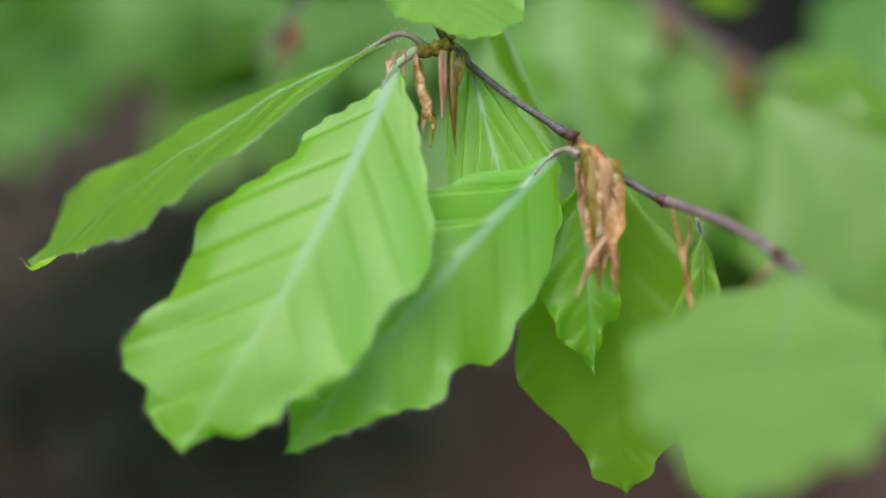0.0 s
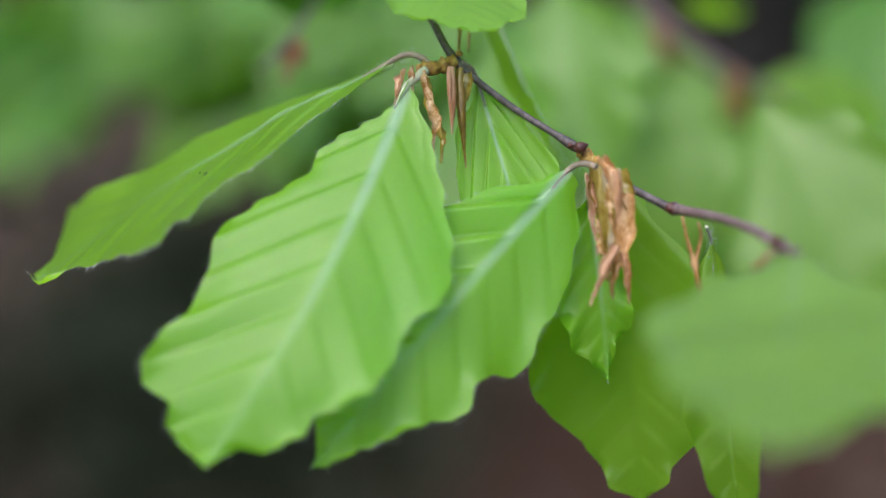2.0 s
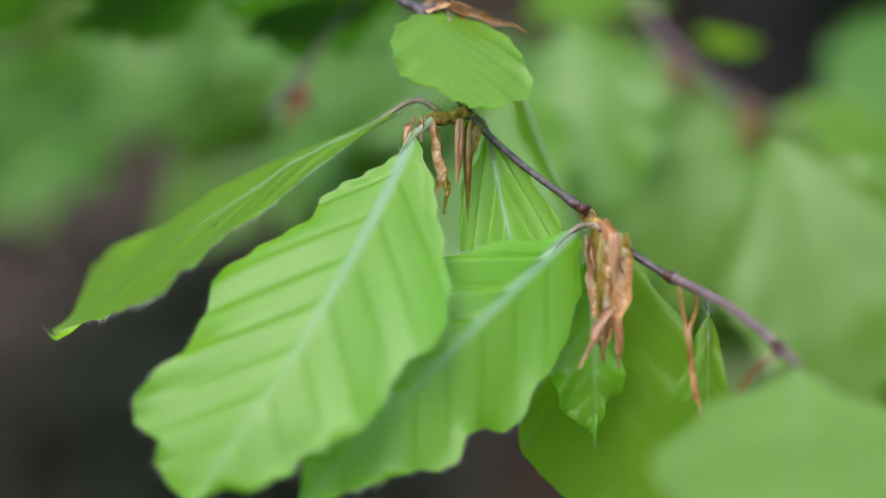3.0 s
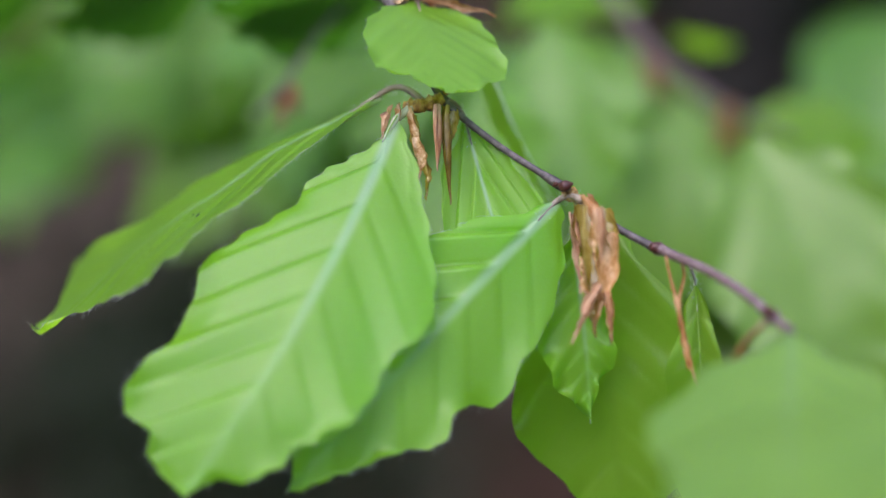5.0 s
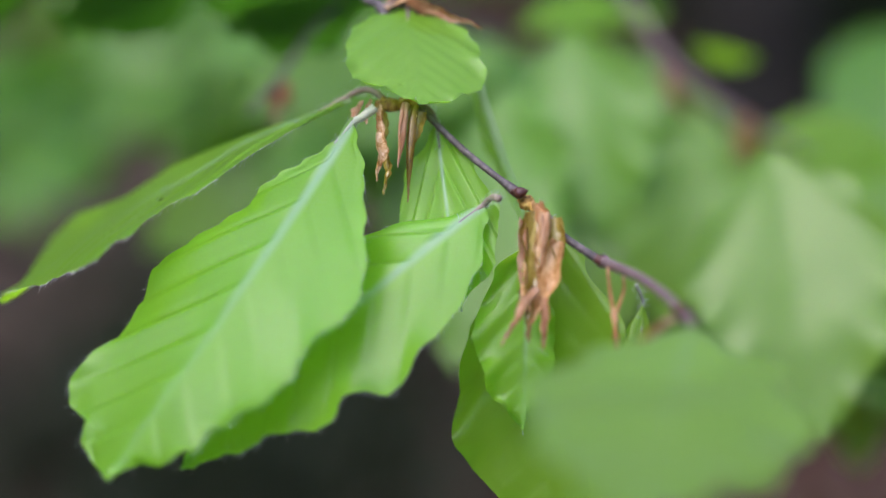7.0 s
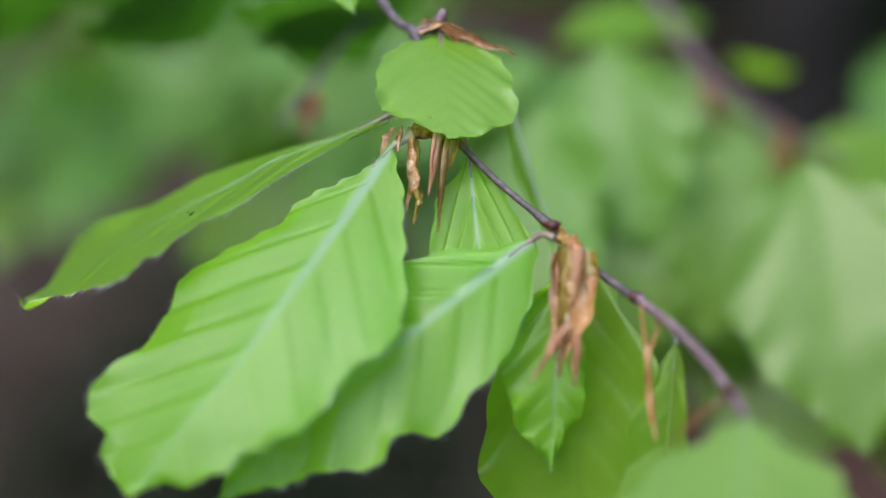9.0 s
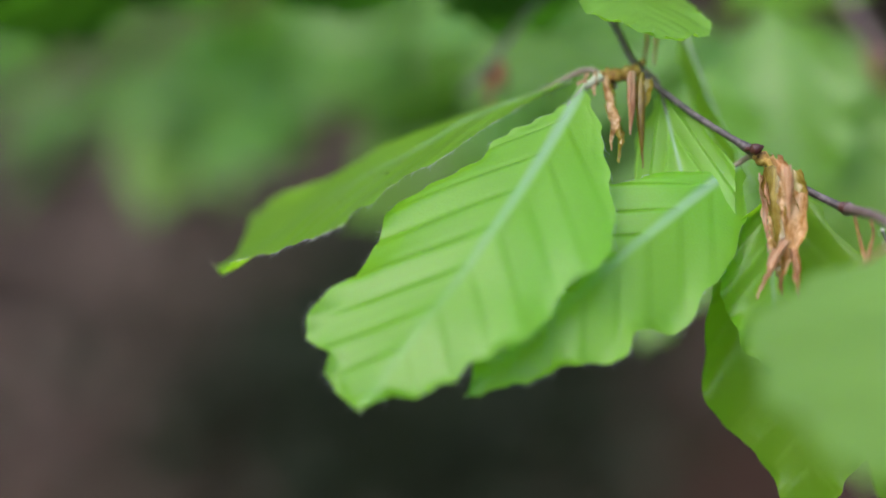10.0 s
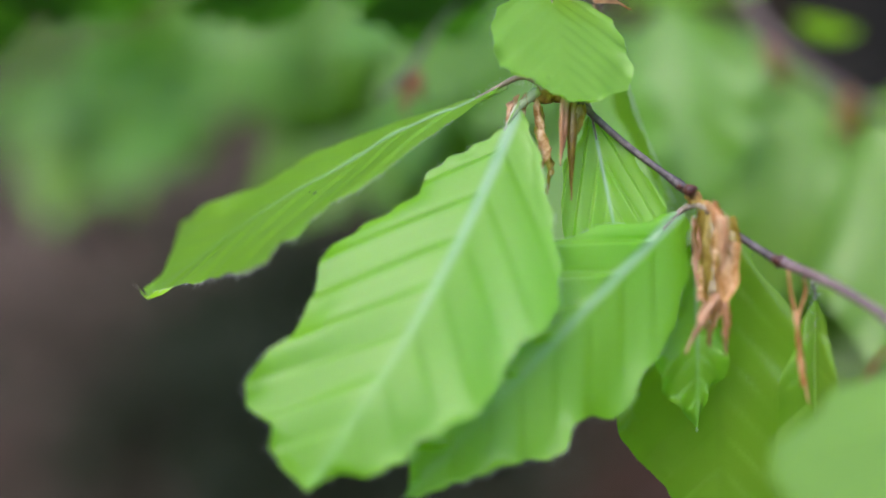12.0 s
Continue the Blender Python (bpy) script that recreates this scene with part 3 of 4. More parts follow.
leaf(branch, pose(0.0042, 0.0014, -0.0026, -59.0, 13.5, -177.52), 0.0365, M_LEAF, "narrow pleated pale green leaf behind the twig", fold=0.10, seed=5.2, pleat=0.02, nu=40, nv=120, lean=3.0, veins=4.5, ruffle=0.01,
     stalk=((0.0034, 0.0004, -0.0010), (0.0016, -0.0004, 0.0006)), thick=0.7, left=((0, 0), (0.08, 0.05), (0.3, 0.16), (0.55, 0.25), (0.8, 0.2), (1, 0)), right=((0, 0), (0.08, 0.05), (0.3, 0.19), (0.55, 0.24), (0.8, 0.18), (1, 0)))
leaf(branch, pose(0.0272, -0.0066, -0.0203, -79.99, 5.65, 164.78), 0.0591, M_LEAF_SHADE, "broad green leaf with a wavy margin, hanging in shade", fold=0.08, seed=6.1, nu=16, nv=110, pleat=0.005, rib=False,
     right=((0, 0), (0.08, 0.1), (0.3, 0.25), (0.55, 0.30), (0.68, 0.27), (0.8, 0.16), (0.92, 0.09), (1, 0)), left=((0, 0), (0.08, 0.09), (0.3, 0.24), (0.55, 0.27), (0.75, 0.22), (0.9, 0.1), (1, 0)), stalk=((0.0260, -0.0098, -0.0173),))
leaf(branch, pose(0.0225, -0.0091, -0.0216, -68.48, -0.82, -170.15), 0.0337, M_LEAF, "small green leaf with a curled margin", fold=0.15, seed=7.7, ruffle=0.05, stalk=((0.0236, -0.0098, -0.0174),),
     left=((0, 0), (0.2, 0.10), (0.5, 0.15), (0.72, 0.13), (0.8, 0.05), (1, 0)), right=((0, 0), (0.2, 0.18), (0.5, 0.28), (0.75, 0.2), (1, 0)))
leaf(branch, pose(0.0431, -0.0139, -0.0297, -66.12, 10.31, 162.06), 0.0500, M_LEAF_SHADE, "narrow folded green leaf hanging beside dry flower stalks", fold=0.9, seed=8.4, thick=0.45, rib=False, stalk_look=M_DOWN, stalk=((0.0418, -0.0177, -0.0266),), nu=14,
     left=((0, 0), (0.12, 0.045), (0.35, 0.10), (0.6, 0.13), (0.85, 0.1), (1, 0)), right=((0, 0), (0.12, 0.05), (0.35, 0.10), (0.6, 0.12), (0.85, 0.08), (1, 0)))
leaf(branch, pose(0.0064, 0.0247, 0.0082, -110.97, 14.06, 97.69), 0.0362, M_LEAF, "pale green leaf seen on edge, downy", fold=0.1, seed=9.4, stalk=((0.0042, 0.0200, 0.0129), (-0.0027, 0.0139, 0.0170)), fringe=(25, (-1, 1), 120, 0.0015), tooth=0.0, ruffle=0.006)

leaf(branch, pose(-0.0257, 0.0259, 0.0346, -60.74, 22.59, 172.03), 0.0195, M_LEAF, "pale green leaf hanging from the twig above", fold=0.1, seed=12.4, stalk=((-0.0269, 0.0298, 0.0368),))


def between(parent, a, b, width, face=0.0, material=None, **kw):
    """A bud scale from a to b, its hollow side turned by face degrees."""
    a, b = Vector(a), Vector(b)
    way = (b - a).normalized()
    ob = part("bud_scale", scale_mesh((b - a).length, width, **kw), material or M_SCALE, parent)
    turn = (-way).to_track_quat("Z", "Y").to_matrix().to_4x4()
    ob.matrix_basis = Matrix.Translation(a) @ turn @ Matrix.Rotation(radians(face), 4, "Z")
    return ob


# dry scales at the upper node, by the side spur and at the next node
for k, (a, b, w, face, look_, more) in enumerate((
        ((-0.0077, -0.0039, 0.0002), (-0.0103, -0.0073, -0.0048), 0.0009, 150, M_SCALE_PINK, {"hollow": 1.2, "twist": 0.5}),
        ((-0.0064, -0.0034, 0.0007), (-0.0072, -0.0066, -0.0027), 0.0006, 120, M_SCALE, {"hollow": 1.0, "twist": 1.2}),
        ((-0.0047, -0.0041, 0.0001), (-0.0039, -0.0092, -0.0075), 0.0008, 100, M_SCALE, {"hollow": 0.9, "twist": 2.4}),
        ((-0.0040, -0.0084, -0.0040), (-0.0033, -0.0124, -0.0123), 0.0010, 170, M_SCALE, {"hollow": 1.0, "twist": 1.3}),
        ((-0.0034, -0.0084, -0.0073), (-0.0024, -0.0117, -0.0143), 0.0006, 200, M_SCALE_OLIVE, {"hollow": 1.5, "twist": 0.5}),
        ((-0.0042, -0.0032, -0.0011), (-0.0035, -0.0076, -0.0105), 0.0009, 20, M_SCALE_OLIVE, {"hollow": 1.2, "twist": 0.9}),
        ((-0.0001, -0.0052, 0.0005), (-0.0005, -0.0103, -0.0098), 0.0008, 180, M_SCALE_PINK, {"hollow": 1.9, "twist": 0.1, "crumple": 0.2}),
        ((0.0017, -0.0043, 0.0002), (0.0012, -0.0113, -0.0155), 0.0008, 150, M_SCALE_OLIVE, {"hollow": 1.8, "twist": 0.2, "crumple": 0.2}),
        ((0.0021, -0.0041, -0.0006), (0.0016, -0.0071, -0.0066), 0.0011, 210, M_SCALE_OLIVE, {"hollow": 1.2, "twist": 0.6}))):
    between(branch, a, b, w, face, look_, seed=k * 2.1, curve=0.05, **more)
for k, (a, b, w, face, look_, more) in enumerate((
        ((0.0218, -0.0149, -0.0169), (0.0229, -0.0222, -0.0291), 0.0006, 180, M_SCALE_PINK, {"hollow": 1.4}),
        ((0.0243, -0.0132, -0.0158), (0.0249, -0.0227, -0.0321), 0.0026, 180, M_SCALE_OLIVE, {"hollow": 0.95, "twist": 0.35}),
        ((0.0234, -0.0125, -0.0166), (0.0243, -0.0197, -0.0302), 0.0019, 200, M_SCALE, {"hollow": 0.8, "twist": 0.9}),
        ((0.0242, -0.0150, -0.0143), (0.0265, -0.0208, -0.0190), 0.0010, 180, M_SCALE_RUST, {"hollow": 1.4, "curve": 0.12}),
        ((0.0261, -0.0191, -0.0152), (0.0264, -0.0240, -0.0232), 0.0010, 180, M_SCALE_PINK, {"hollow": 1.7, "twist": 0.1, "crumple": 0.3}),
        ((0.0276, -0.0147, -0.0163), (0.0287, -0.0200, -0.0256), 0.0014, 170, M_SCALE_OLIVE, {"hollow": 0.9, "twist": 0.8}),
        ((0.0287, -0.0174, -0.0200), (0.0249, -0.0270, -0.0343), 0.0017, 190, M_SCALE_RUST, {"hollow": 0.9, "twist": 0.8}),
        ((0.0264, -0.0242, -0.0271), (0.0206, -0.0291, -0.0356), 0.0009, 170, M_SCALE_PINK, {"hollow": 1.3}),
        ((0.0264, -0.0237, -0.0287), (0.0277, -0.0272, -0.0363), 0.0008, 200, M_SCALE_RUST, {"hollow": 1.2}),
        ((0.0259, -0.0225, -0.0292), (0.0244, -0.0262, -0.0358), 0.0007, 150, M_SCALE_OLIVE, {"hollow": 1.3}),
        ((0.0232, -0.0197, -0.0236), (0.0251, -0.0249, -0.0323), 0.0010, 60, M_SCALE, {"hollow": 0.8, "twist": 1.4}),
        ((0.0252, -0.0184, -0.0176), (0.0256, -0.0223, -0.0253), 0.0006, 150, M_SCALE, {"hollow": 0.8, "twist": 1.0}))):
    between(branch, a, b, w, face, look_, seed=20 + k * 1.7, **{"curve": 0.04, **more})
for k, (a, b, w, face) in enumerate((
        ((-0.0071, 0.0119, 0.0172), (-0.0027, 0.0090, 0.0182), 0.0013, 100), ((-0.0042, 0.0113, 0.0186), (0.0107, 0.0085, 0.0133), 0.0011, 60), ((-0.0037, 0.0122, 0.0181), (0.0054, 0.0122, 0.0149), 0.0014, 20), ((0.0042, 0.0129, 0.0138), (0.0063, 0.0111, 0.0084), 0.0008, 80))):
    between(branch, a, b, w, face, (M_SCALE, M_SCALE_RUST, M_SCALE_RUST, M_SCALE)[k], seed=40 + k * 1.7, curve=0.03)
part("spur", tube(((-0.0084, 0.0126, 0.0162), (-0.0057, 0.0119, 0.0172), (-0.0037, 0.0114, 0.0190), (-0.0033, 0.0120, 0.0207)), (0.0009, 0.0010, 0.0011, 0.0008), 5, 10, knobs=((0.4, 0.3),)), M_BARK_RED, branch, "stubby side spur with bud scars")
bud(branch, (0.0202, -0.0124, -0.0132), 0.0025, 0.0011, (0, 72, 0))
bud(branch, (0.0201, -0.0095, -0.0130), 0.0012, 0.0005, (0, -120, 0))
bud(branch, (0.0012, -0.0005, 0.0016), 0.0012, 0.0007, (0, 20, 0), M_NODE)
for k, pts in enumerate((((0.0371, -0.0222, -0.0231), (0.0376, -0.0231, -0.0261), (0.0386, -0.0246, -0.0306), (0.0399, -0.0269, -0.0377), (0.0412, -0.0289, -0.0438)), ((0.0397, -0.0225, -0.0241), (0.0400, -0.0233, -0.0266), (0.0389, -0.0247, -0.0310), (0.0395, -0.0266, -0.0368), (0.0400, -0.0281, -0.0413)))):
    part("flower_stalk", tube(pts, (0.00024, 0.00024, 0.00036, 0.00042, 0.00015), 8, 8, knobs=((0.5, 0.5), (0.62, 0.4), (0.75, 0.5), (0.85, 0.4))), M_SCALE_RUST, branch, "dry orange-brown flower stalk")

for pts in (((-0.0027, 0.0119, 0.0173), (0.0015, 0.0104, 0.0127), (0.0019, 0.0085, 0.0069), (0.0011, 0.0054, 0.0004)), ((-0.0027, 0.0119, 0.0173), (0.0031, 0.0112, 0.0119), (0.0035, 0.0095, 0.0067), (0.0030, 0.0066, 0.0009))):
    part("flower_stalk", tube(pts, (0.00025, 0.00025, 0.0004, 0.00015), 8, 8, knobs=((0.6, 0.5), (0.75, 0.4), (0.9, 0.5))), M_SCALE_RUST, branch, "dry orange-brown flower stalk")

# the twig's end with the leaf in front
twig = part("twig", tube(((0, 0, 0), (0.0076, -0.0089, -0.0015), (0.0134, -0.0169, -0.0035), (0.0165, -0.0207, -0.0056), (0.0192, -0.0273, -0.0064)), (0.0009, 0.0008, 0.0008, 0.0009, 0.0007), 8, 12, knobs=((0.0, 0.4), (0.78, 0.6))), M_BARK_RED, branch, "purplish young twig with swollen buds")
twig.matrix_basis = pose(0.0361, -0.0189, -0.0227)
bud(twig, (-0.0012, -0.0007, 0.0006), 0.0042, 0.0011, (0, 112, 15))
bud(twig, (0.0157, -0.0223, -0.0041), 0.0030, 0.0009, (0, 135, 25))
between(twig, (0.0157, -0.0230, -0.0062), (0.0085, -0.0273, -0.0130), 0.0011, 120, seed=91, curve=0.05)
LEAF_7 = leaf(twig, pose(0.0192, -0.0272, -0.0062, -14.70, 0.85, 167.97), 0.064, M_LEAF_NEAR, "large pale green leaf at the twig's end", arch=-0.03, fold=0.06, seed=11.0, rib=False, tooth=0.03, ruffle=0.01)

# ---- leaves behind ----


def rear_leaf(parent, rest, length, seed, material=None, wide=1.0):
    return leaf(parent, rest, length, material or M_LEAF_SMOOTH, "", seed=seed, rib=False, nu=8, nv=48, arch=0.05, pleat=0.0035,
                left=tuple((a, b * wide) for a, b in OVATE), right=tuple((a, b * wide) for a, b in OVATE))


rear = tagged(new("beech_branch"), "beech twig behind, with large pale green leaves and brown scales", "branch")
part("stem", tube(((0.0201, 0.5012, 1.2861), (0.0435, 0.4606, 1.2421), (0.0556, 0.4409, 1.2234), (0.0655, 0.4309, 1.2119), (0.0837, 0.4272, 1.2003), (0.0991, 0.4306, 1.1913)), (0.0018, 0.0016, 0.0014, 0.0013, 0.0012, 0.001), 6, 10), M_BARK_RED, rear)
for seed, (m, ln) in enumerate(((pose(0.0340, 0.4350, 1.2247, -63.29, 20.03, 168.99), 0.0599), (pose(0.0673, 0.4290, 1.2059, -60.90, -11.56, -176.69), 0.0627), (pose(0.0635, 0.4553, 1.2256, -4.18, -15.72, 110.17), 0.0453), (pose(0.0697, 0.4524, 1.2166, -172.77, 39.96, 70.03), 0.0191),
                                (pose(0.0906, 0.4578, 1.1911, -36.61, 47.98, -126.94), 0.0509), (pose(0.0469, 0.4589, 1.2173, -51.25, -18.72, 179.89), 0.0518), (pose(0.0889, 0.4549, 1.1820, -62.44, 12.36, 151.95), 0.0630), (pose(0.1143, 0.4469, 1.1573, -59.62, -0.84, -174.09), 0.0608), (pose(0.0748, 0.4696, 1.1886, -61.32, 17.19, 175.10), 0.0551), (pose(0.0209, 0.4108, 1.1986, -48.04, -4.48, 162.01), 0.0641), (pose(0.0322, 0.4264, 1.1916, -60.96, 10.51, 178.38), 0.0597), (pose(0.0172, 0.4265, 1.2115, -65.01, 18.87, 161.38), 0.0535), (pose(0.0593, 0.4956, 1.2071, -55.48, -2.43, 168.06), 0.0750), (pose(0.0703, 0.5088, 1.1830, -60.91, 16.75, 165.92), 0.0803), (pose(0.0302, 0.4956, 1.2074, -55.55, 0.44, -174.08), 0.0713), (pose(0.0524, 0.5045, 1.1697, -55.10, 6.68, -176.33), 0.0698), (pose(0.1083, 0.4812, 1.1627, -47.22, 7.92, 164.90), 0.0707))):
    # some rear leaves take the shade-tinted colour to look less lit
    rear_leaf(rear, m, ln, 20.0 + seed, M_LEAF_SHADE if seed in (2, 3, 4, 7) else None)
for seed, (m, ln) in enumerate(((pose(0.0508, 0.5474, 1.1725, -55.70, -0.40, 166.93), 0.0751), (pose(0.0724, 0.5651, 1.1621, -57.35, 1.17, 178.83), 0.0787), (pose(0.0909, 0.5444, 1.1629, -58.88, 10.16, 168.09), 0.0797), (pose(0.0690, 0.5915, 1.1788, -57.37, 19.87, 177.57), 0.0714), (pose(0.0349, 0.5694, 1.1757, -53.50, -2.62, 164.60), 0.0693), (pose(0.0549, 0.4298, 1.1989, -63.27, 13.21, 175.85), 0.0578), (pose(0.0422, 0.4320, 1.2055, -60.82, 11.13, -178.09), 0.0515), (pose(0.0754, 0.4379, 1.1913, -61.46, 2.41, 162.86), 0.0575), (pose(0.0805, 0.4360, 1.1529, -53.48, 12.83, 168.75), 0.0577))):
    rear_leaf(rear, m, ln, 70.0 + seed, wide=1.3)
rear_leaf(rear, pose(0.1641, 0.5577, 1.2040, -42.60, -14.57, 161.14), 0.0734, 35.0, M_LEAF_MID_SHADE, 1.2)
REAR_LEAF = rear_leaf(rear, pose(0.0742, 0.3602, 1.2111, -57.24, 18.43, -177.05), 0.068, 33.0, wide=1.15)
for k, (a, b, w) in enumerate((((0.0605, 0.4248, 1.2158), (0.0647, 0.4203, 1.2018), 0.0030), ((0.0644, 0.4313, 1.2130), (0.0606, 0.4280, 1.2031), 0.0025), ((0.0809, 0.4211, 1.2044), (0.0822, 0.4157, 1.1876), 0.0026), ((0.0794, 0.4207, 1.2030), (0.0778, 0.4166, 1.1905), 0.0020))):
    between(rear, a, b, w, 60 * k, M_SCALE_OLD, seed=60 + k)

# a twig behind to the other side, its overhead leaves darkened in colour for shade
shade = tagged(new("beech_branch"), "beech twig behind, with leaves coloured dark for shade and dry brown scales", "branch")
part("stem", tube(((0.0157, 0.3911, 1.2742), (-0.0078, 0.3727, 1.2499), (-0.0238, 0.3570, 1.2339), (-0.0302, 0.3490, 1.2256), (-0.0370, 0.3468, 1.2188)), (0.0010, 0.0008, 0.0007, 0.0006, 0.0005), 6, 10), M_BARK, shade)
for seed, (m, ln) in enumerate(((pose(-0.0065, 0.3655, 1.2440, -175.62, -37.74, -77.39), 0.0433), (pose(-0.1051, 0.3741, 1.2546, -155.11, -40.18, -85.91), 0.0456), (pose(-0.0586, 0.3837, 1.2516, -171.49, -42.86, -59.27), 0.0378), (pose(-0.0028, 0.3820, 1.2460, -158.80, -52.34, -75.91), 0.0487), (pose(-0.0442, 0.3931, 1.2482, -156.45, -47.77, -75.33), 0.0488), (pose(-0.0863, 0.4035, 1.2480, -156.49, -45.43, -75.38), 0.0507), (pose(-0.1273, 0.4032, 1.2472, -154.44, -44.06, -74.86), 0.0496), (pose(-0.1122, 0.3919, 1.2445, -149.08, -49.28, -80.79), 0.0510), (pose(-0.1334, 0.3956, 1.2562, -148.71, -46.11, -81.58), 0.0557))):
    rear_leaf(shade, m, ln, 40.0 + seed, M_LEAF_DEEP_SHADE, 1.1)
for seed, (m, ln) in enumerate(((pose(-0.0229, 0.4675, 1.2182, -15.25, -15.35, 113.44), 0.0444), (pose(-0.0126, 0.4339, 1.2118, -13.67, -28.28, 132.77), 0.0413), (pose(0.0053, 0.4151, 1.2184, -59.90, -41.79, 154.94), 0.0355), (pose(0.0134, 0.4497, 1.1956, -54.85, -22.12, 162.10), 0.0507), (pose(0.0091, 0.4693, 1.1911, -26.66, -30.36, 144.06), 0.0453))):
    rear_leaf(shade, m, ln, 50.0 + seed, M_LEAF_MID_SHADE)
for k, (a, b, w) in enumerate((((-0.0290, 0.3490, 1.2256), (-0.0309, 0.3459, 1.2158), 0.0016), ((-0.0303, 0.3496, 1.2243), (-0.0328, 0.3472, 1.2168), 0.0012), ((-0.0287, 0.3496, 1.2242), (-0.0273, 0.3476, 1.2179), 0.001))):
    between(shade, a, b, w, 90 * k, M_SCALE_OLD, seed=70 + k)

# looser sprays farther off
SHARED = [blade("leaf", 0.055, arch=0.06, fold=0.15, seed=80.0 + k, nu=6, nv=32) for k in range(4)]
for k, me in enumerate(SHARED):
    # three of the four spray blades take the darkened shade colours
    me.materials.append((M_LEAF_SMOOTH, M_LEAF_MID_SHADE, M_LEAF_DEEP_SHADE, M_LEAF_MID_SHADE)[k])


def spray(start, end, count, seed, kinds=4):
    """A leafy side twig, its leaves held flat in two ranks."""
    rnd = random.Random(seed)
    a, b = Vector(start), Vector(end)
    thing = tagged(new("beech_branch"), "distant leafy beech spray with fresh green leaves", "branch", "leafy sprays behind")
    mid = a.lerp(b, 0.5) + Vector((0, 0, 0.02))
    part("stem", tube((a, mid, b), (0.0016, 0.0012, 0.0006), 8, 8), M_BARK, thing)
    line = spline((a, mid, b), 12)
    count = int(count * 2.4)
    for i in range(count):
        q = line[int((i + 0.5) / count * (len(line) - 1))]
        way = (b - a).normalized()
        out = way.cross(Vector((0, 0, 1))).normalized() * (1 if i % 2 else -1)
        d = (way * rnd.uniform(0.4, 0.9) + out * rnd.uniform(0.5, 1.0) + Vector((0, 0, rnd.uniform(-0.5, 0.1)))).normalized()
        up = (Vector((rnd.gauss(0, 0.35), rnd.gauss(-0.15, 0.35), 1))).normalized()
        z = (up - up.dot(d) * d).normalized()
        m = Matrix((d.cross(z), d, z)).transposed().to_4x4()
        ob = new("leaf", SHARED[rnd.randrange(kinds)])
        ob.parent = thing
        s = rnd.uniform(0.8, 1.15)
        ob.matrix_basis = Matrix.Translation(q + d * 0.006) @ m @ Matrix.Diagonal((s, s, s, 1))
    for me in SHARED:
        for f in me.polygons:
            f.use_smooth = True
    return thing


for k, (a, b, c) in enumerate((((-0.0265, 0.9731, 1.1888), (-0.2602, 0.8342, 1.0856), 26), ((-0.1710, 1.0512, 1.1710), (-0.4104, 0.8947, 1.0781), 26), ((0.0049, 0.8346, 1.1505), (-0.1613, 0.7589, 1.1123), 20), ((-0.1117, 1.1650, 1.1326), (-0.3860, 1.0035, 1.0246), 24),
                               ((0.0200, 0.4967, 1.2108), (-0.0370, 0.4659, 1.1807), 8), ((0.0980, 0.4870, 1.1600), (0.1579, 0.4563, 1.1300), 9), ((0.0728, 0.4404, 1.1665), (0.1445, 0.4127, 1.1457), 10), ((0.2626, 0.7147, 1.1689), (0.2013, 0.6672, 1.1524), 3), ((0.0586, 0.7945, 1.2214), (-0.0715, 0.7354, 1.1691), 14))):
    spray(a, b, c, 100 + k, 2 if k in (5, 6) else 4)
spray((-0.0774, 0.8483, 1.1282), (-0.1982, 0.7776, 1.1052), 16, 120, 4)
spray((-0.0987, 0.9036, 1.1045), (-0.2309, 0.8305, 1.074), 16, 121, 4)


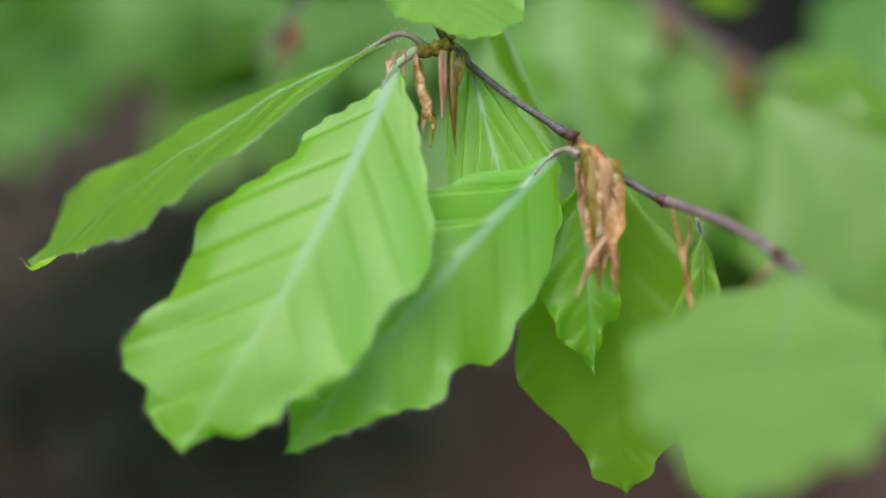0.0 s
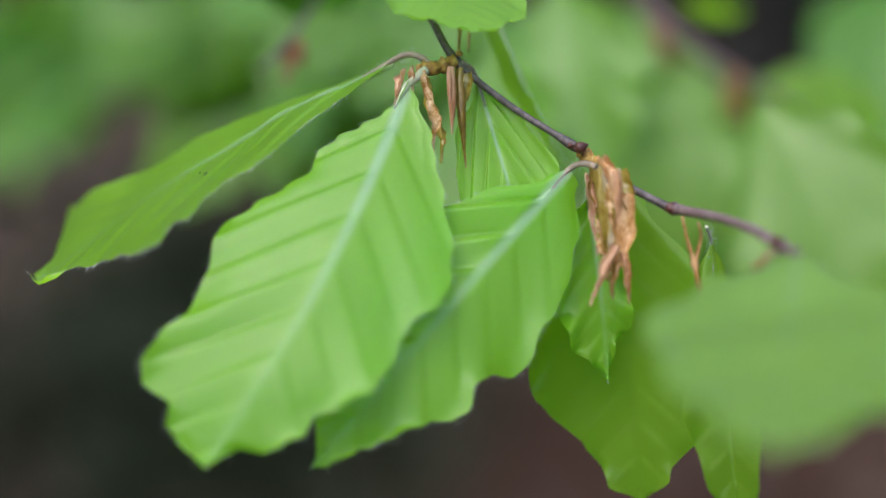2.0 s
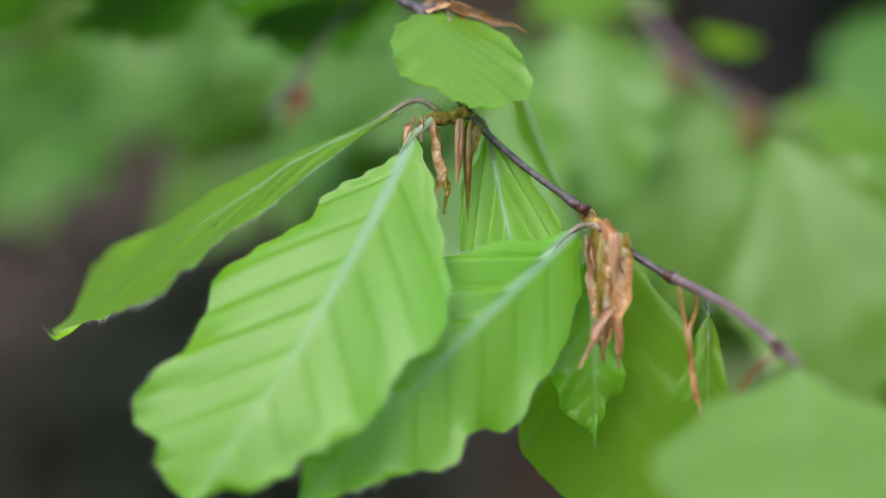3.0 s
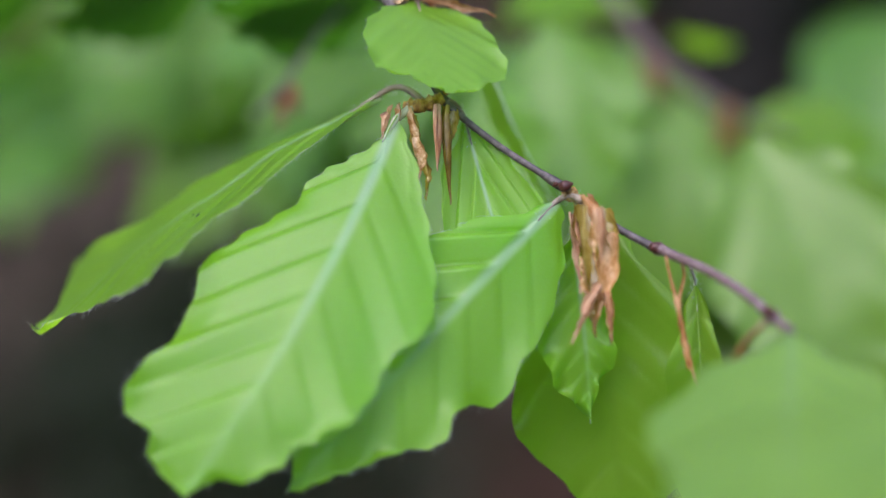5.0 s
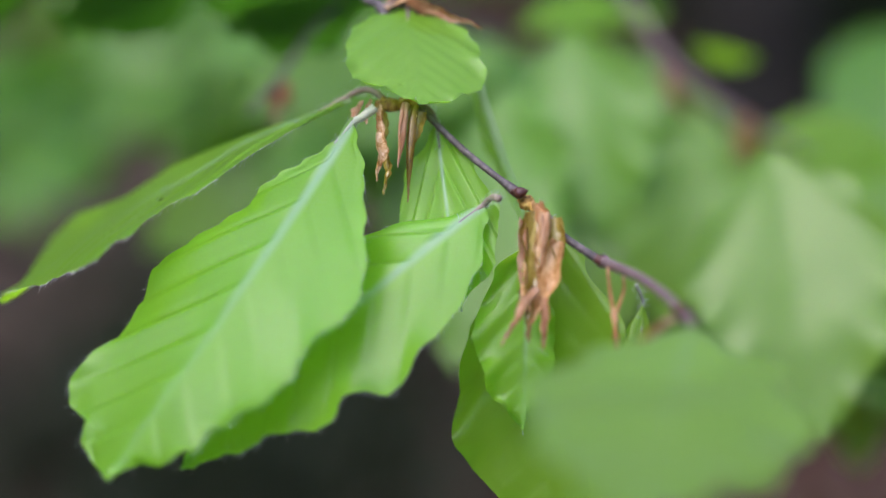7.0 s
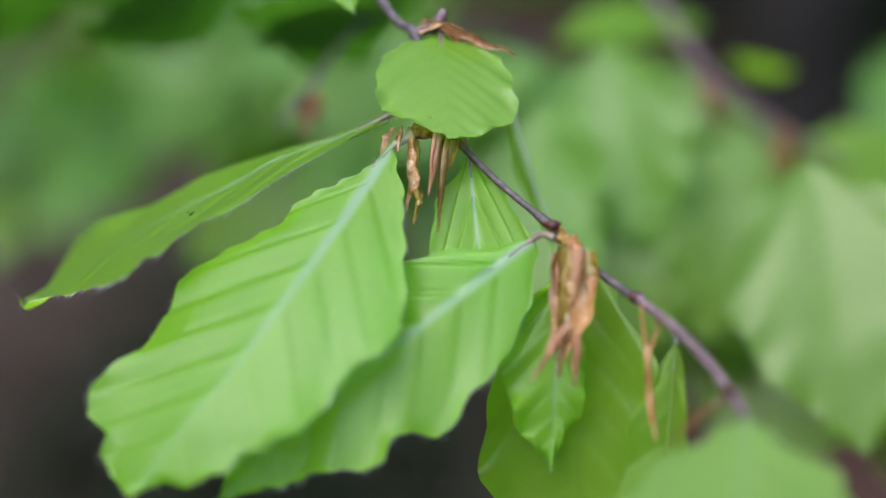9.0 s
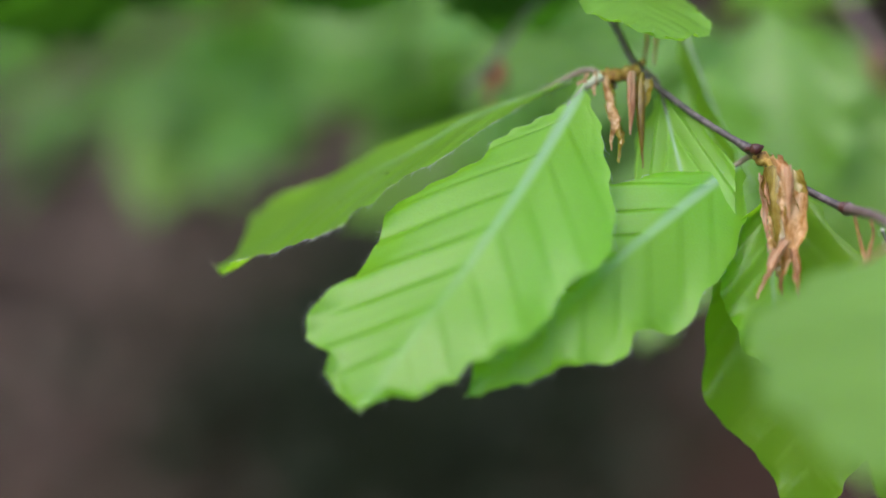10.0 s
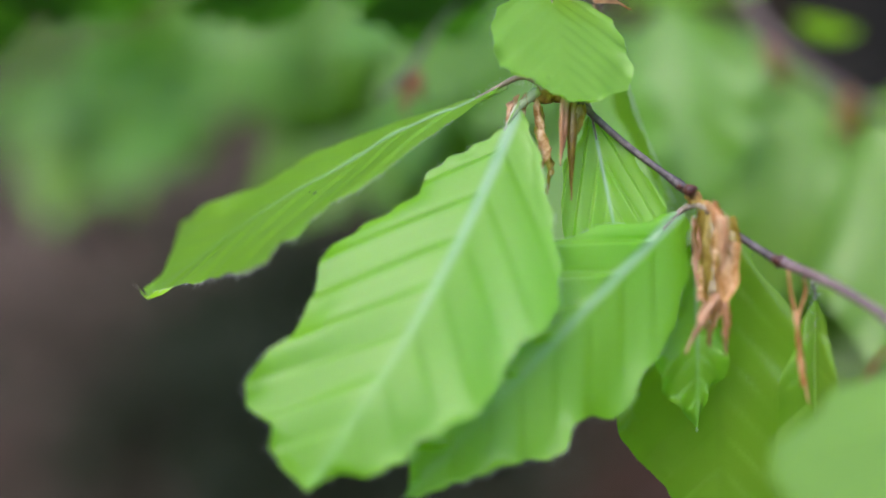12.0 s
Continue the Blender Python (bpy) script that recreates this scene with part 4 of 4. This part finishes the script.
def motions():
    walk(branch, [
        (0, pose(0.0023, 0.2819, 1.2369, 0.16, -2.71, -1.37)),
        (0.5, pose(0.0044, 0.2805, 1.2352, 1.88, -1.70, 0.15)),
        (1, pose(0.0021, 0.2836, 1.2348, 0.39, -1.09, -1.74)),
        (1.5, pose(0.0025, 0.2848, 1.2338, -0.04, -1.69, -1.88)),
        (2, pose(0.0043, 0.2847, 1.2358, -1.07, -3.62, -0.42)),
        (2.5, pose(0.0052, 0.2828, 1.2343, 0.00, -1.32, -1.16)),
        (2.7, pose(0.0037, 0.2841, 1.2331, -0.31, 0.45, -3.69)),
        (4.3, pose(0.0035, 0.2821, 1.2333, 2.35, 0.06, -1.83)),
        (4.5, pose(0.0030, 0.2846, 1.2332, 0.58, 0.01, -0.55)),
        (5, pose(0.0033, 0.2851, 1.2356, -1.72, -2.21, -1.53)),
        (5.5, pose(0.0045, 0.2820, 1.2329, 0.00, -0.00, -0.00)),
        (6, pose(0.0034, 0.2845, 1.2332, 1.67, -0.62, -0.27)),
        (6.5, pose(-0.0005, 0.2840, 1.2324, 1.00, 1.46, -4.76)),
        (7, pose(-0.0047, 0.2890, 1.2358, -6.93, 0.24, -9.00)),
        (7.2, pose(-0.0063, 0.2926, 1.2336, -3.67, -1.12, -8.16)),
        (8.8, pose(-0.0049, 0.2867, 1.2335, -1.54, 1.54, -8.26)),
        (9, pose(-0.0054, 0.2830, 1.2343, -6.83, 1.57, -8.60)),
        (9.5, pose(0.0008, 0.2848, 1.2334, -2.55, -0.44, -5.22)),
        (10, pose(0.0001, 0.2967, 1.2355, -7.44, -4.61, -3.18)),
        (10.5, pose(0.0037, 0.2856, 1.2336, 2.45, -0.12, 2.89)),
        (11, pose(0.0029, 0.2835, 1.2339, 2.05, -0.11, 2.20)),
        (11.5, pose(0.0037, 0.2804, 1.2358, 0.18, -0.16, -0.68)),
        (12, pose(0.0052, 0.2806, 1.2349, -0.09, 0.91, -1.65)),
    ])
    walk(LEAF_1, [
        (0, pose(-0.0080, -0.0056, -0.0011, -45.57, -17.29, 157.99)),
        (0.5, pose(-0.0076, -0.0055, -0.0008, -43.75, -13.38, 153.93)),
        (1, pose(-0.0071, -0.0051, -0.0011, -42.11, -17.19, 156.28)),
        (1.5, pose(-0.0075, -0.0056, -0.0011, -44.66, -17.66, 158.25)),
        (2, pose(-0.0075, -0.0057, -0.0015, -45.14, -21.12, 162.70)),
        (2.5, pose(-0.0080, -0.0055, -0.0012, -48.14, -20.60, 163.92)),
        (2.7, pose(-0.0081, -0.0061, -0.0015, -41.06, -14.71, 160.03)),
        (4.3, pose(-0.0073, -0.0055, -0.0017, -44.13, -19.24, 162.91)),
        (4.5, pose(-0.0077, -0.0052, -0.0015, -44.78, -18.25, 159.77)),
        (5, pose(-0.0071, -0.0048, -0.0012, -46.06, -21.13, 162.12)),
        (5.5, pose(-0.0076, -0.0051, -0.0008, -44.71, -17.59, 162.16)),
        (6, pose(-0.0075, -0.0052, -0.0010, -46.31, -18.27, 161.72)),
        (6.5, pose(-0.0082, -0.0052, -0.0006, -46.66, -13.48, 158.92)),
        (7, pose(-0.0090, -0.0070, -0.0024, -48.20, -10.70, 154.54)),
        (7.2, pose(-0.0086, -0.0064, -0.0010, -37.68, -12.90, 158.61)),
        (8.8, pose(-0.0085, -0.0059, -0.0018, -50.22, -18.00, 163.25)),
        (9, pose(-0.0080, -0.0055, -0.0020, -46.56, -14.87, 159.42)),
        (9.5, pose(-0.0084, -0.0057, -0.0010, -47.40, -14.47, 159.10)),
        (10, pose(-0.0089, -0.0063, -0.0013, -39.04, -16.72, 160.23)),
        (10.5, pose(-0.0072, -0.0057, -0.0023, -36.06, -18.68, 164.51)),
        (11, pose(-0.0073, -0.0051, -0.0008, -49.36, -16.44, 161.66)),
        (11.5, pose(-0.0068, -0.0055, -0.0012, -45.24, -11.16, 154.52)),
        (12, pose(-0.0078, -0.0058, -0.0006, -45.04, -15.67, 162.11)),
    ])
    walk(LEAF_2, [
        (0, pose(0.0186, -0.0103, -0.0162, -49.76, -38.33, 159.17)),
        (0.5, pose(0.0203, -0.0102, -0.0162, -48.28, -40.31, 158.74)),
        (1, pose(0.0197, -0.0104, -0.0165, -46.61, -40.60, 158.48)),
        (1.5, pose(0.0185, -0.0105, -0.0170, -48.39, -39.02, 159.30)),
        (2, pose(0.0198, -0.0104, -0.0166, -48.03, -39.14, 159.99)),
        (2.5, pose(0.0203, -0.0105, -0.0169, -50.77, -39.34, 160.18)),
        (2.7, pose(0.0204, -0.0103, -0.0166, -43.64, -39.09, 159.89)),
        (4.3, pose(0.0201, -0.0108, -0.0174, -47.51, -38.39, 161.02)),
        (4.5, pose(0.0207, -0.0107, -0.0173, -48.23, -40.76, 159.09)),
        (5, pose(0.0203, -0.0099, -0.0156, -49.09, -39.69, 158.86)),
        (5.5, pose(0.0204, -0.0105, -0.0168, -48.91, -37.07, 162.06)),
        (6, pose(0.0204, -0.0104, -0.0167, -48.79, -40.37, 159.08)),
        (6.5, pose(0.0201, -0.0108, -0.0175, -51.25, -38.72, 160.73)),
        (7, pose(0.0153, -0.0111, -0.0152, -44.57, -26.11, 142.99)),
        (7.2, pose(0.0172, -0.0099, -0.0137, -35.84, -27.78, 148.02)),
        (8.8, pose(0.0200, -0.0108, -0.0175, -52.78, -41.27, 158.52)),
        (9, pose(0.0182, -0.0104, -0.0155, -48.69, -35.41, 154.63)),
        (9.5, pose(0.0189, -0.0090, -0.0162, -49.03, -39.27, 157.09)),
        (10, pose(0.0185, -0.0055, -0.0159, -33.33, -33.70, 153.24)),
        (11, pose(0.0202, -0.0097, -0.0181, -57.42, -29.46, 167.53)),
        (11.5, pose(0.0229, -0.0110, -0.0179, -50.61, -40.11, 159.82)),
        (12, pose(0.0207, -0.0102, -0.0165, -48.70, -38.23, 161.53)),
    ])
    walk(LEAF_3, [
        (0, pose(-0.0108, 0.0033, 0.0008, -29.64, -0.28, 99.34)),
        (0.5, pose(-0.0105, 0.0033, 0.0006, -30.11, 2.36, 98.57)),
        (1, pose(-0.0105, 0.0034, 0.0009, -30.21, -0.17, 97.65)),
        (1.5, pose(-0.0105, 0.0035, 0.0012, -33.12, 0.67, 98.40)),
        (2, pose(-0.0106, 0.0032, 0.0005, -27.56, -1.77, 99.38)),
        (2.5, pose(-0.0109, 0.0032, 0.0008, -32.38, 1.71, 99.47)),
        (2.7, pose(-0.0116, 0.0030, 0.0006, -32.94, 1.43, 100.76)),
        (4.3, pose(-0.0104, 0.0033, 0.0008, -31.35, 2.18, 98.06)),
        (4.5, pose(-0.0105, 0.0034, 0.0010, -30.69, 1.31, 97.94)),
        (5, pose(-0.0106, 0.0034, 0.0011, -31.44, 0.15, 98.57)),
        (5.5, pose(-0.0104, 0.0036, 0.0013, -32.95, 1.87, 98.02)),
        (6, pose(-0.0103, 0.0035, 0.0010, -30.40, 2.87, 98.27)),
        (6.5, pose(-0.0104, 0.0034, 0.0007, -28.73, -0.43, 101.08)),
        (7, pose(-0.0121, 0.0029, 0.0007, -32.44, -5.30, 102.73)),
        (7.2, pose(-0.0118, 0.0033, 0.0017, -24.93, -4.20, 99.02)),
        (8.8, pose(-0.0112, 0.0031, 0.0008, -29.86, -1.10, 102.65)),
        (9, pose(-0.0110, 0.0034, 0.0016, -30.91, -6.73, 102.61)),
        (9.5, pose(-0.0110, 0.0032, 0.0009, -28.40, -3.36, 101.81)),
        (10, pose(-0.0121, 0.0024, -0.0003, -26.17, -4.26, 104.32)),
        (10.5, pose(-0.0108, 0.0030, 0.0004, -26.61, 1.68, 100.20)),
        (11, pose(-0.0098, 0.0034, 0.0007, -29.06, -1.61, 98.91)),
        (11.5, pose(-0.0098, 0.0035, 0.0009, -29.97, -2.09, 99.48)),
        (12, pose(-0.0107, 0.0033, 0.0009, -30.90, -0.52, 99.85)),
    ])
    walk(LEAF_8, [
        (0, pose(-0.0043, 0.0133, 0.0172, -28.68, -3.24, -157.44)),
        (0.5, pose(-0.0043, 0.0133, 0.0172, -22.62, -4.96, -163.20)),
        (1, pose(-0.0043, 0.0133, 0.0172, -23.23, -7.99, -160.53)),
        (1.5, pose(-0.0043, 0.0133, 0.0172, -22.47, -10.40, -159.80)),
        (2, pose(-0.0043, 0.0133, 0.0172, -19.21, -4.44, -161.44)),
        (2.5, pose(-0.0043, 0.0133, 0.0172, -16.52, -5.21, -162.65)),
        (2.7, pose(-0.0043, 0.0133, 0.0172, -24.81, -7.08, -161.88)),
        (4.3, pose(-0.0043, 0.0133, 0.0172, -32.43, -9.68, -161.04)),
        (4.5, pose(-0.0043, 0.0133, 0.0172, -33.03, -5.73, -163.46)),
        (5, pose(-0.0043, 0.0133, 0.0172, -28.50, -6.49, -161.97)),
        (5.5, pose(-0.0043, 0.0133, 0.0172, -26.59, -10.43, -162.74)),
        (6, pose(-0.0043, 0.0133, 0.0172, -19.48, -4.19, -163.51)),
        (6.5, pose(-0.0043, 0.0133, 0.0172, -33.02, -2.41, -163.29)),
        (7, pose(-0.0043, 0.0133, 0.0172, -34.64, 0.25, -161.68)),
        (7.2, pose(-0.0043, 0.0133, 0.0172, -32.18, 2.87, -160.71)),
        (8.8, pose(-0.0043, 0.0133, 0.0172, -31.96, -1.85, -161.75)),
        (9, pose(-0.0043, 0.0133, 0.0172, -37.23, 1.36, -163.65)),
        (9.5, pose(-0.0043, 0.0133, 0.0172, -31.76, -1.53, -163.90)),
        (10, pose(-0.0043, 0.0133, 0.0172, -21.76, -10.47, -155.71)),
        (10.5, pose(-0.0043, 0.0133, 0.0172, -34.87, -9.56, -165.44)),
        (11, pose(-0.0043, 0.0133, 0.0172, -34.43, -7.90, -164.99)),
        (11.5, pose(-0.0043, 0.0133, 0.0172, -35.33, -7.42, -163.44)),
        (12, pose(-0.0043, 0.0133, 0.0172, -35.07, -7.37, -162.72)),
    ])
    walk(twig, [
        (0, pose(0.0361, -0.0189, -0.0227, -5.94, -3.96, -4.07)),
        (0.5, pose(0.0361, -0.0189, -0.0227, -3.61, -1.84, -4.83)),
        (1, pose(0.0361, -0.0189, -0.0227, -3.87, -2.17, -4.35)),
        (1.5, pose(0.0361, -0.0189, -0.0227, -3.21, -1.60, -4.39)),
        (2, pose(0.0361, -0.0189, -0.0227, -10.68, -7.35, -8.93)),
        (2.5, pose(0.0361, -0.0189, -0.0227, -4.19, -2.42, -4.45)),
        (2.7, pose(0.0361, -0.0189, -0.0227, -3.61, -1.98, -4.19)),
        (4.3, pose(0.0361, -0.0189, -0.0227, -1.04, -0.03, -3.23)),
        (4.5, pose(0.0361, -0.0189, -0.0227, 2.74, 2.45, -0.88)),
        (5, pose(0.0361, -0.0189, -0.0227, -1.34, -0.08, -4.08)),
        (5.5, pose(0.0361, -0.0189, -0.0227, 0.00, -0.00, 0.00)),
        (6, pose(0.0361, -0.0189, -0.0227, 1.83, 1.80, -1.20)),
        (6.5, pose(0.0361, -0.0189, -0.0227, 4.84, 4.41, -1.60)),
        (7, pose(0.0361, -0.0189, -0.0227, -5.37, -2.72, -8.05)),
        (7.2, pose(0.0361, -0.0189, -0.0227, -3.41, -1.30, -6.52)),
        (8.8, pose(0.0361, -0.0189, -0.0227, 4.82, 3.52, 1.07)),
        (9, pose(0.0361, -0.0189, -0.0227, 6.16, 4.98, -0.06)),
        (9.5, pose(0.0361, -0.0189, -0.0227, 0.94, 1.41, -2.45)),
        (10, pose(0.0361, -0.0189, -0.0227, -9.76, -4.56, -22.49)),
        (11.5, pose(0.0361, -0.0189, -0.0227, 5.90, 4.78, -0.09)),
        (12, pose(0.0361, -0.0189, -0.0227, -3.14, -2.36, -0.56)),
    ])
    walk(LEAF_7, [
        (0, pose(0.0192, -0.0272, -0.0062, -11.00, -9.70, 167.78)),
        (0.5, pose(0.0192, -0.0272, -0.0062, -8.22, -4.91, 167.61)),
        (1, pose(0.0192, -0.0272, -0.0062, -10.60, -3.23, 174.06)),
        (1.5, pose(0.0192, -0.0272, -0.0062, -11.24, -3.09, 174.52)),
        (2, pose(0.0192, -0.0272, -0.0062, -13.64, -12.03, 177.49)),
        (2.5, pose(0.0192, -0.0272, -0.0062, -12.07, -4.73, 170.96)),
        (2.7, pose(0.0192, -0.0272, -0.0062, -10.41, -1.50, 175.84)),
        (4.3, pose(0.0192, -0.0272, -0.0062, -10.27, 0.86, 173.10)),
        (4.5, pose(0.0192, -0.0272, -0.0062, -10.39, 3.80, 170.17)),
        (5, pose(0.0192, -0.0272, -0.0062, -11.36, -2.35, 173.24)),
        (5.5, pose(0.0192, -0.0272, -0.0062, -14.70, 0.85, 167.97)),
        (6, pose(0.0192, -0.0272, -0.0062, -8.72, 2.87, 170.72)),
        (6.5, pose(0.0192, -0.0272, -0.0062, -8.60, 6.43, 175.31)),
        (7, pose(0.0192, -0.0272, -0.0062, -13.87, -4.71, -176.41)),
        (7.2, pose(0.0192, -0.0272, -0.0062, -9.14, -4.74, -179.14)),
        (8.8, pose(0.0192, -0.0272, -0.0062, -7.41, 5.51, 178.11)),
        (9, pose(0.0192, -0.0272, -0.0062, -13.04, 6.57, 179.27)),
        (9.5, pose(0.0192, -0.0272, -0.0062, -9.18, 2.43, 179.45)),
        (10, pose(0.0192, -0.0272, -0.0062, -26.24, -7.94, -163.26)),
        (11.5, pose(0.0192, -0.0272, -0.0062, -3.72, 6.87, 170.95)),
        (12, pose(0.0192, -0.0272, -0.0062, -15.02, -1.95, 168.44)),
    ])
    walk(REAR_LEAF, [
        (0, pose(0.0742, 0.3602, 1.2111, -59.11, 26.59, -169.41)),
        (0.5, pose(0.0742, 0.3602, 1.2111, -62.41, 22.15, -173.72)),
        (1, pose(0.0742, 0.3602, 1.2111, -55.98, 26.50, -169.49)),
        (1.5, pose(0.0742, 0.3602, 1.2111, -54.26, 28.38, -167.53)),
        (2, pose(0.0742, 0.3602, 1.2111, -57.81, 23.55, -172.40)),
        (2.5, pose(0.0742, 0.3602, 1.2111, -62.23, 18.47, -177.01)),
        (2.7, pose(0.0742, 0.3602, 1.2111, -63.23, 17.15, -178.15)),
        (4.3, pose(0.0742, 0.3602, 1.2111, -58.74, 15.89, -179.21)),
        (4.5, pose(0.0742, 0.3602, 1.2111, -58.43, 16.03, -179.09)),
        (5, pose(0.0742, 0.3602, 1.2111, -56.96, 19.47, -176.14)),
        (5.5, pose(0.0742, 0.3602, 1.2111, -57.24, 18.43, -177.05)),
        (6, pose(0.0742, 0.3602, 1.2111, -59.06, 17.57, -177.79)),
        (6.5, pose(0.0742, 0.3602, 1.2111, -54.52, 15.53, -179.52)),
        (7, pose(0.0742, 0.3602, 1.2111, -54.07, 10.37, 176.31)),
        (7.2, pose(0.0742, 0.3602, 1.2111, -53.16, 10.30, 176.25)),
        (8.8, pose(0.0742, 0.3602, 1.2111, -55.51, 12.56, 178.06)),
        (9, pose(0.0742, 0.3602, 1.2111, -55.15, 11.01, 176.82)),
        (9.5, pose(0.0742, 0.3602, 1.2111, -59.65, 15.54, -179.51)),
        (10, pose(0.0742, 0.3602, 1.2111, -67.45, 12.40, 177.93)),
        (10.5, pose(0.0742, 0.3602, 1.2111, -69.92, 20.46, -175.25)),
        (11, pose(0.0742, 0.3602, 1.2111, -65.55, 19.02, -176.53)),
        (11.5, pose(0.0742, 0.3602, 1.2111, -59.90, 17.17, -178.13)),
        (12, pose(0.0742, 0.3602, 1.2111, -60.15, 17.20, -178.11)),
    ])
    walk(shade, [
        (0, pose(-0.0008, 0.0018, 0.0011, 0.00, -0.00, 0.00)),
        (0.5, pose(0.0008, 0.0008, 0.0008, 0.00, -0.00, 0.00)),
        (1, pose(0.0014, 0.0018, 0.0008, 0.00, -0.00, 0.00)),
        (1.5, pose(-0.0007, 0.0021, 0.0007, 0.00, -0.00, 0.00)),
        (2, pose(0.0010, 0.0015, 0.0013, 0.00, -0.00, 0.00)),
        (2.5, pose(0.0006, 0.0008, 0.0013, 0.00, -0.00, 0.00)),
        (2.7, pose(-0.0012, -0.0000, 0.0001, 0.00, -0.00, 0.00)),
        (4.3, pose(0.0003, -0.0000, 0.0004, 0.00, -0.00, 0.00)),
        (4.5, pose(-0.0003, 0.0003, 0.0007, 0.00, -0.00, 0.00)),
        (5, pose(0.0013, 0.0005, 0.0003, 0.00, -0.00, 0.00)),
        (5.5, pose(0.0000, 0.0000, 0.0000, 0.00, -0.00, 0.00)),
        (6, pose(0.0015, -0.0003, 0.0004, 0.00, -0.00, 0.00)),
        (6.5, pose(-0.0013, 0.0001, 0.0012, 0.00, -0.00, 0.00)),
        (7, pose(-0.0043, 0.0006, 0.0022, 0.00, -0.00, 0.00)),
        (7.2, pose(-0.0035, 0.0008, 0.0026, 0.00, -0.00, 0.00)),
        (8.8, pose(-0.0080, -0.0002, 0.0030, 0.00, -0.00, 0.00)),
        (9, pose(-0.0057, -0.0003, 0.0025, 0.00, -0.00, 0.00)),
        (9.5, pose(-0.0013, -0.0010, 0.0020, 0.00, -0.00, 0.00)),
        (10, pose(0.0001, -0.0005, 0.0010, 0.00, -0.00, 0.00)),
        (10.5, pose(0.0001, -0.0012, 0.0011, 0.00, -0.00, 0.00)),
        (11, pose(0.0001, -0.0015, 0.0012, 0.00, -0.00, 0.00)),
        (11.5, pose(0.0009, -0.0005, 0.0016, 0.00, -0.00, 0.00)),
        (12, pose(0.0031, -0.0009, -0.0006, 0.00, -0.00, 0.00)),
    ])


motions()
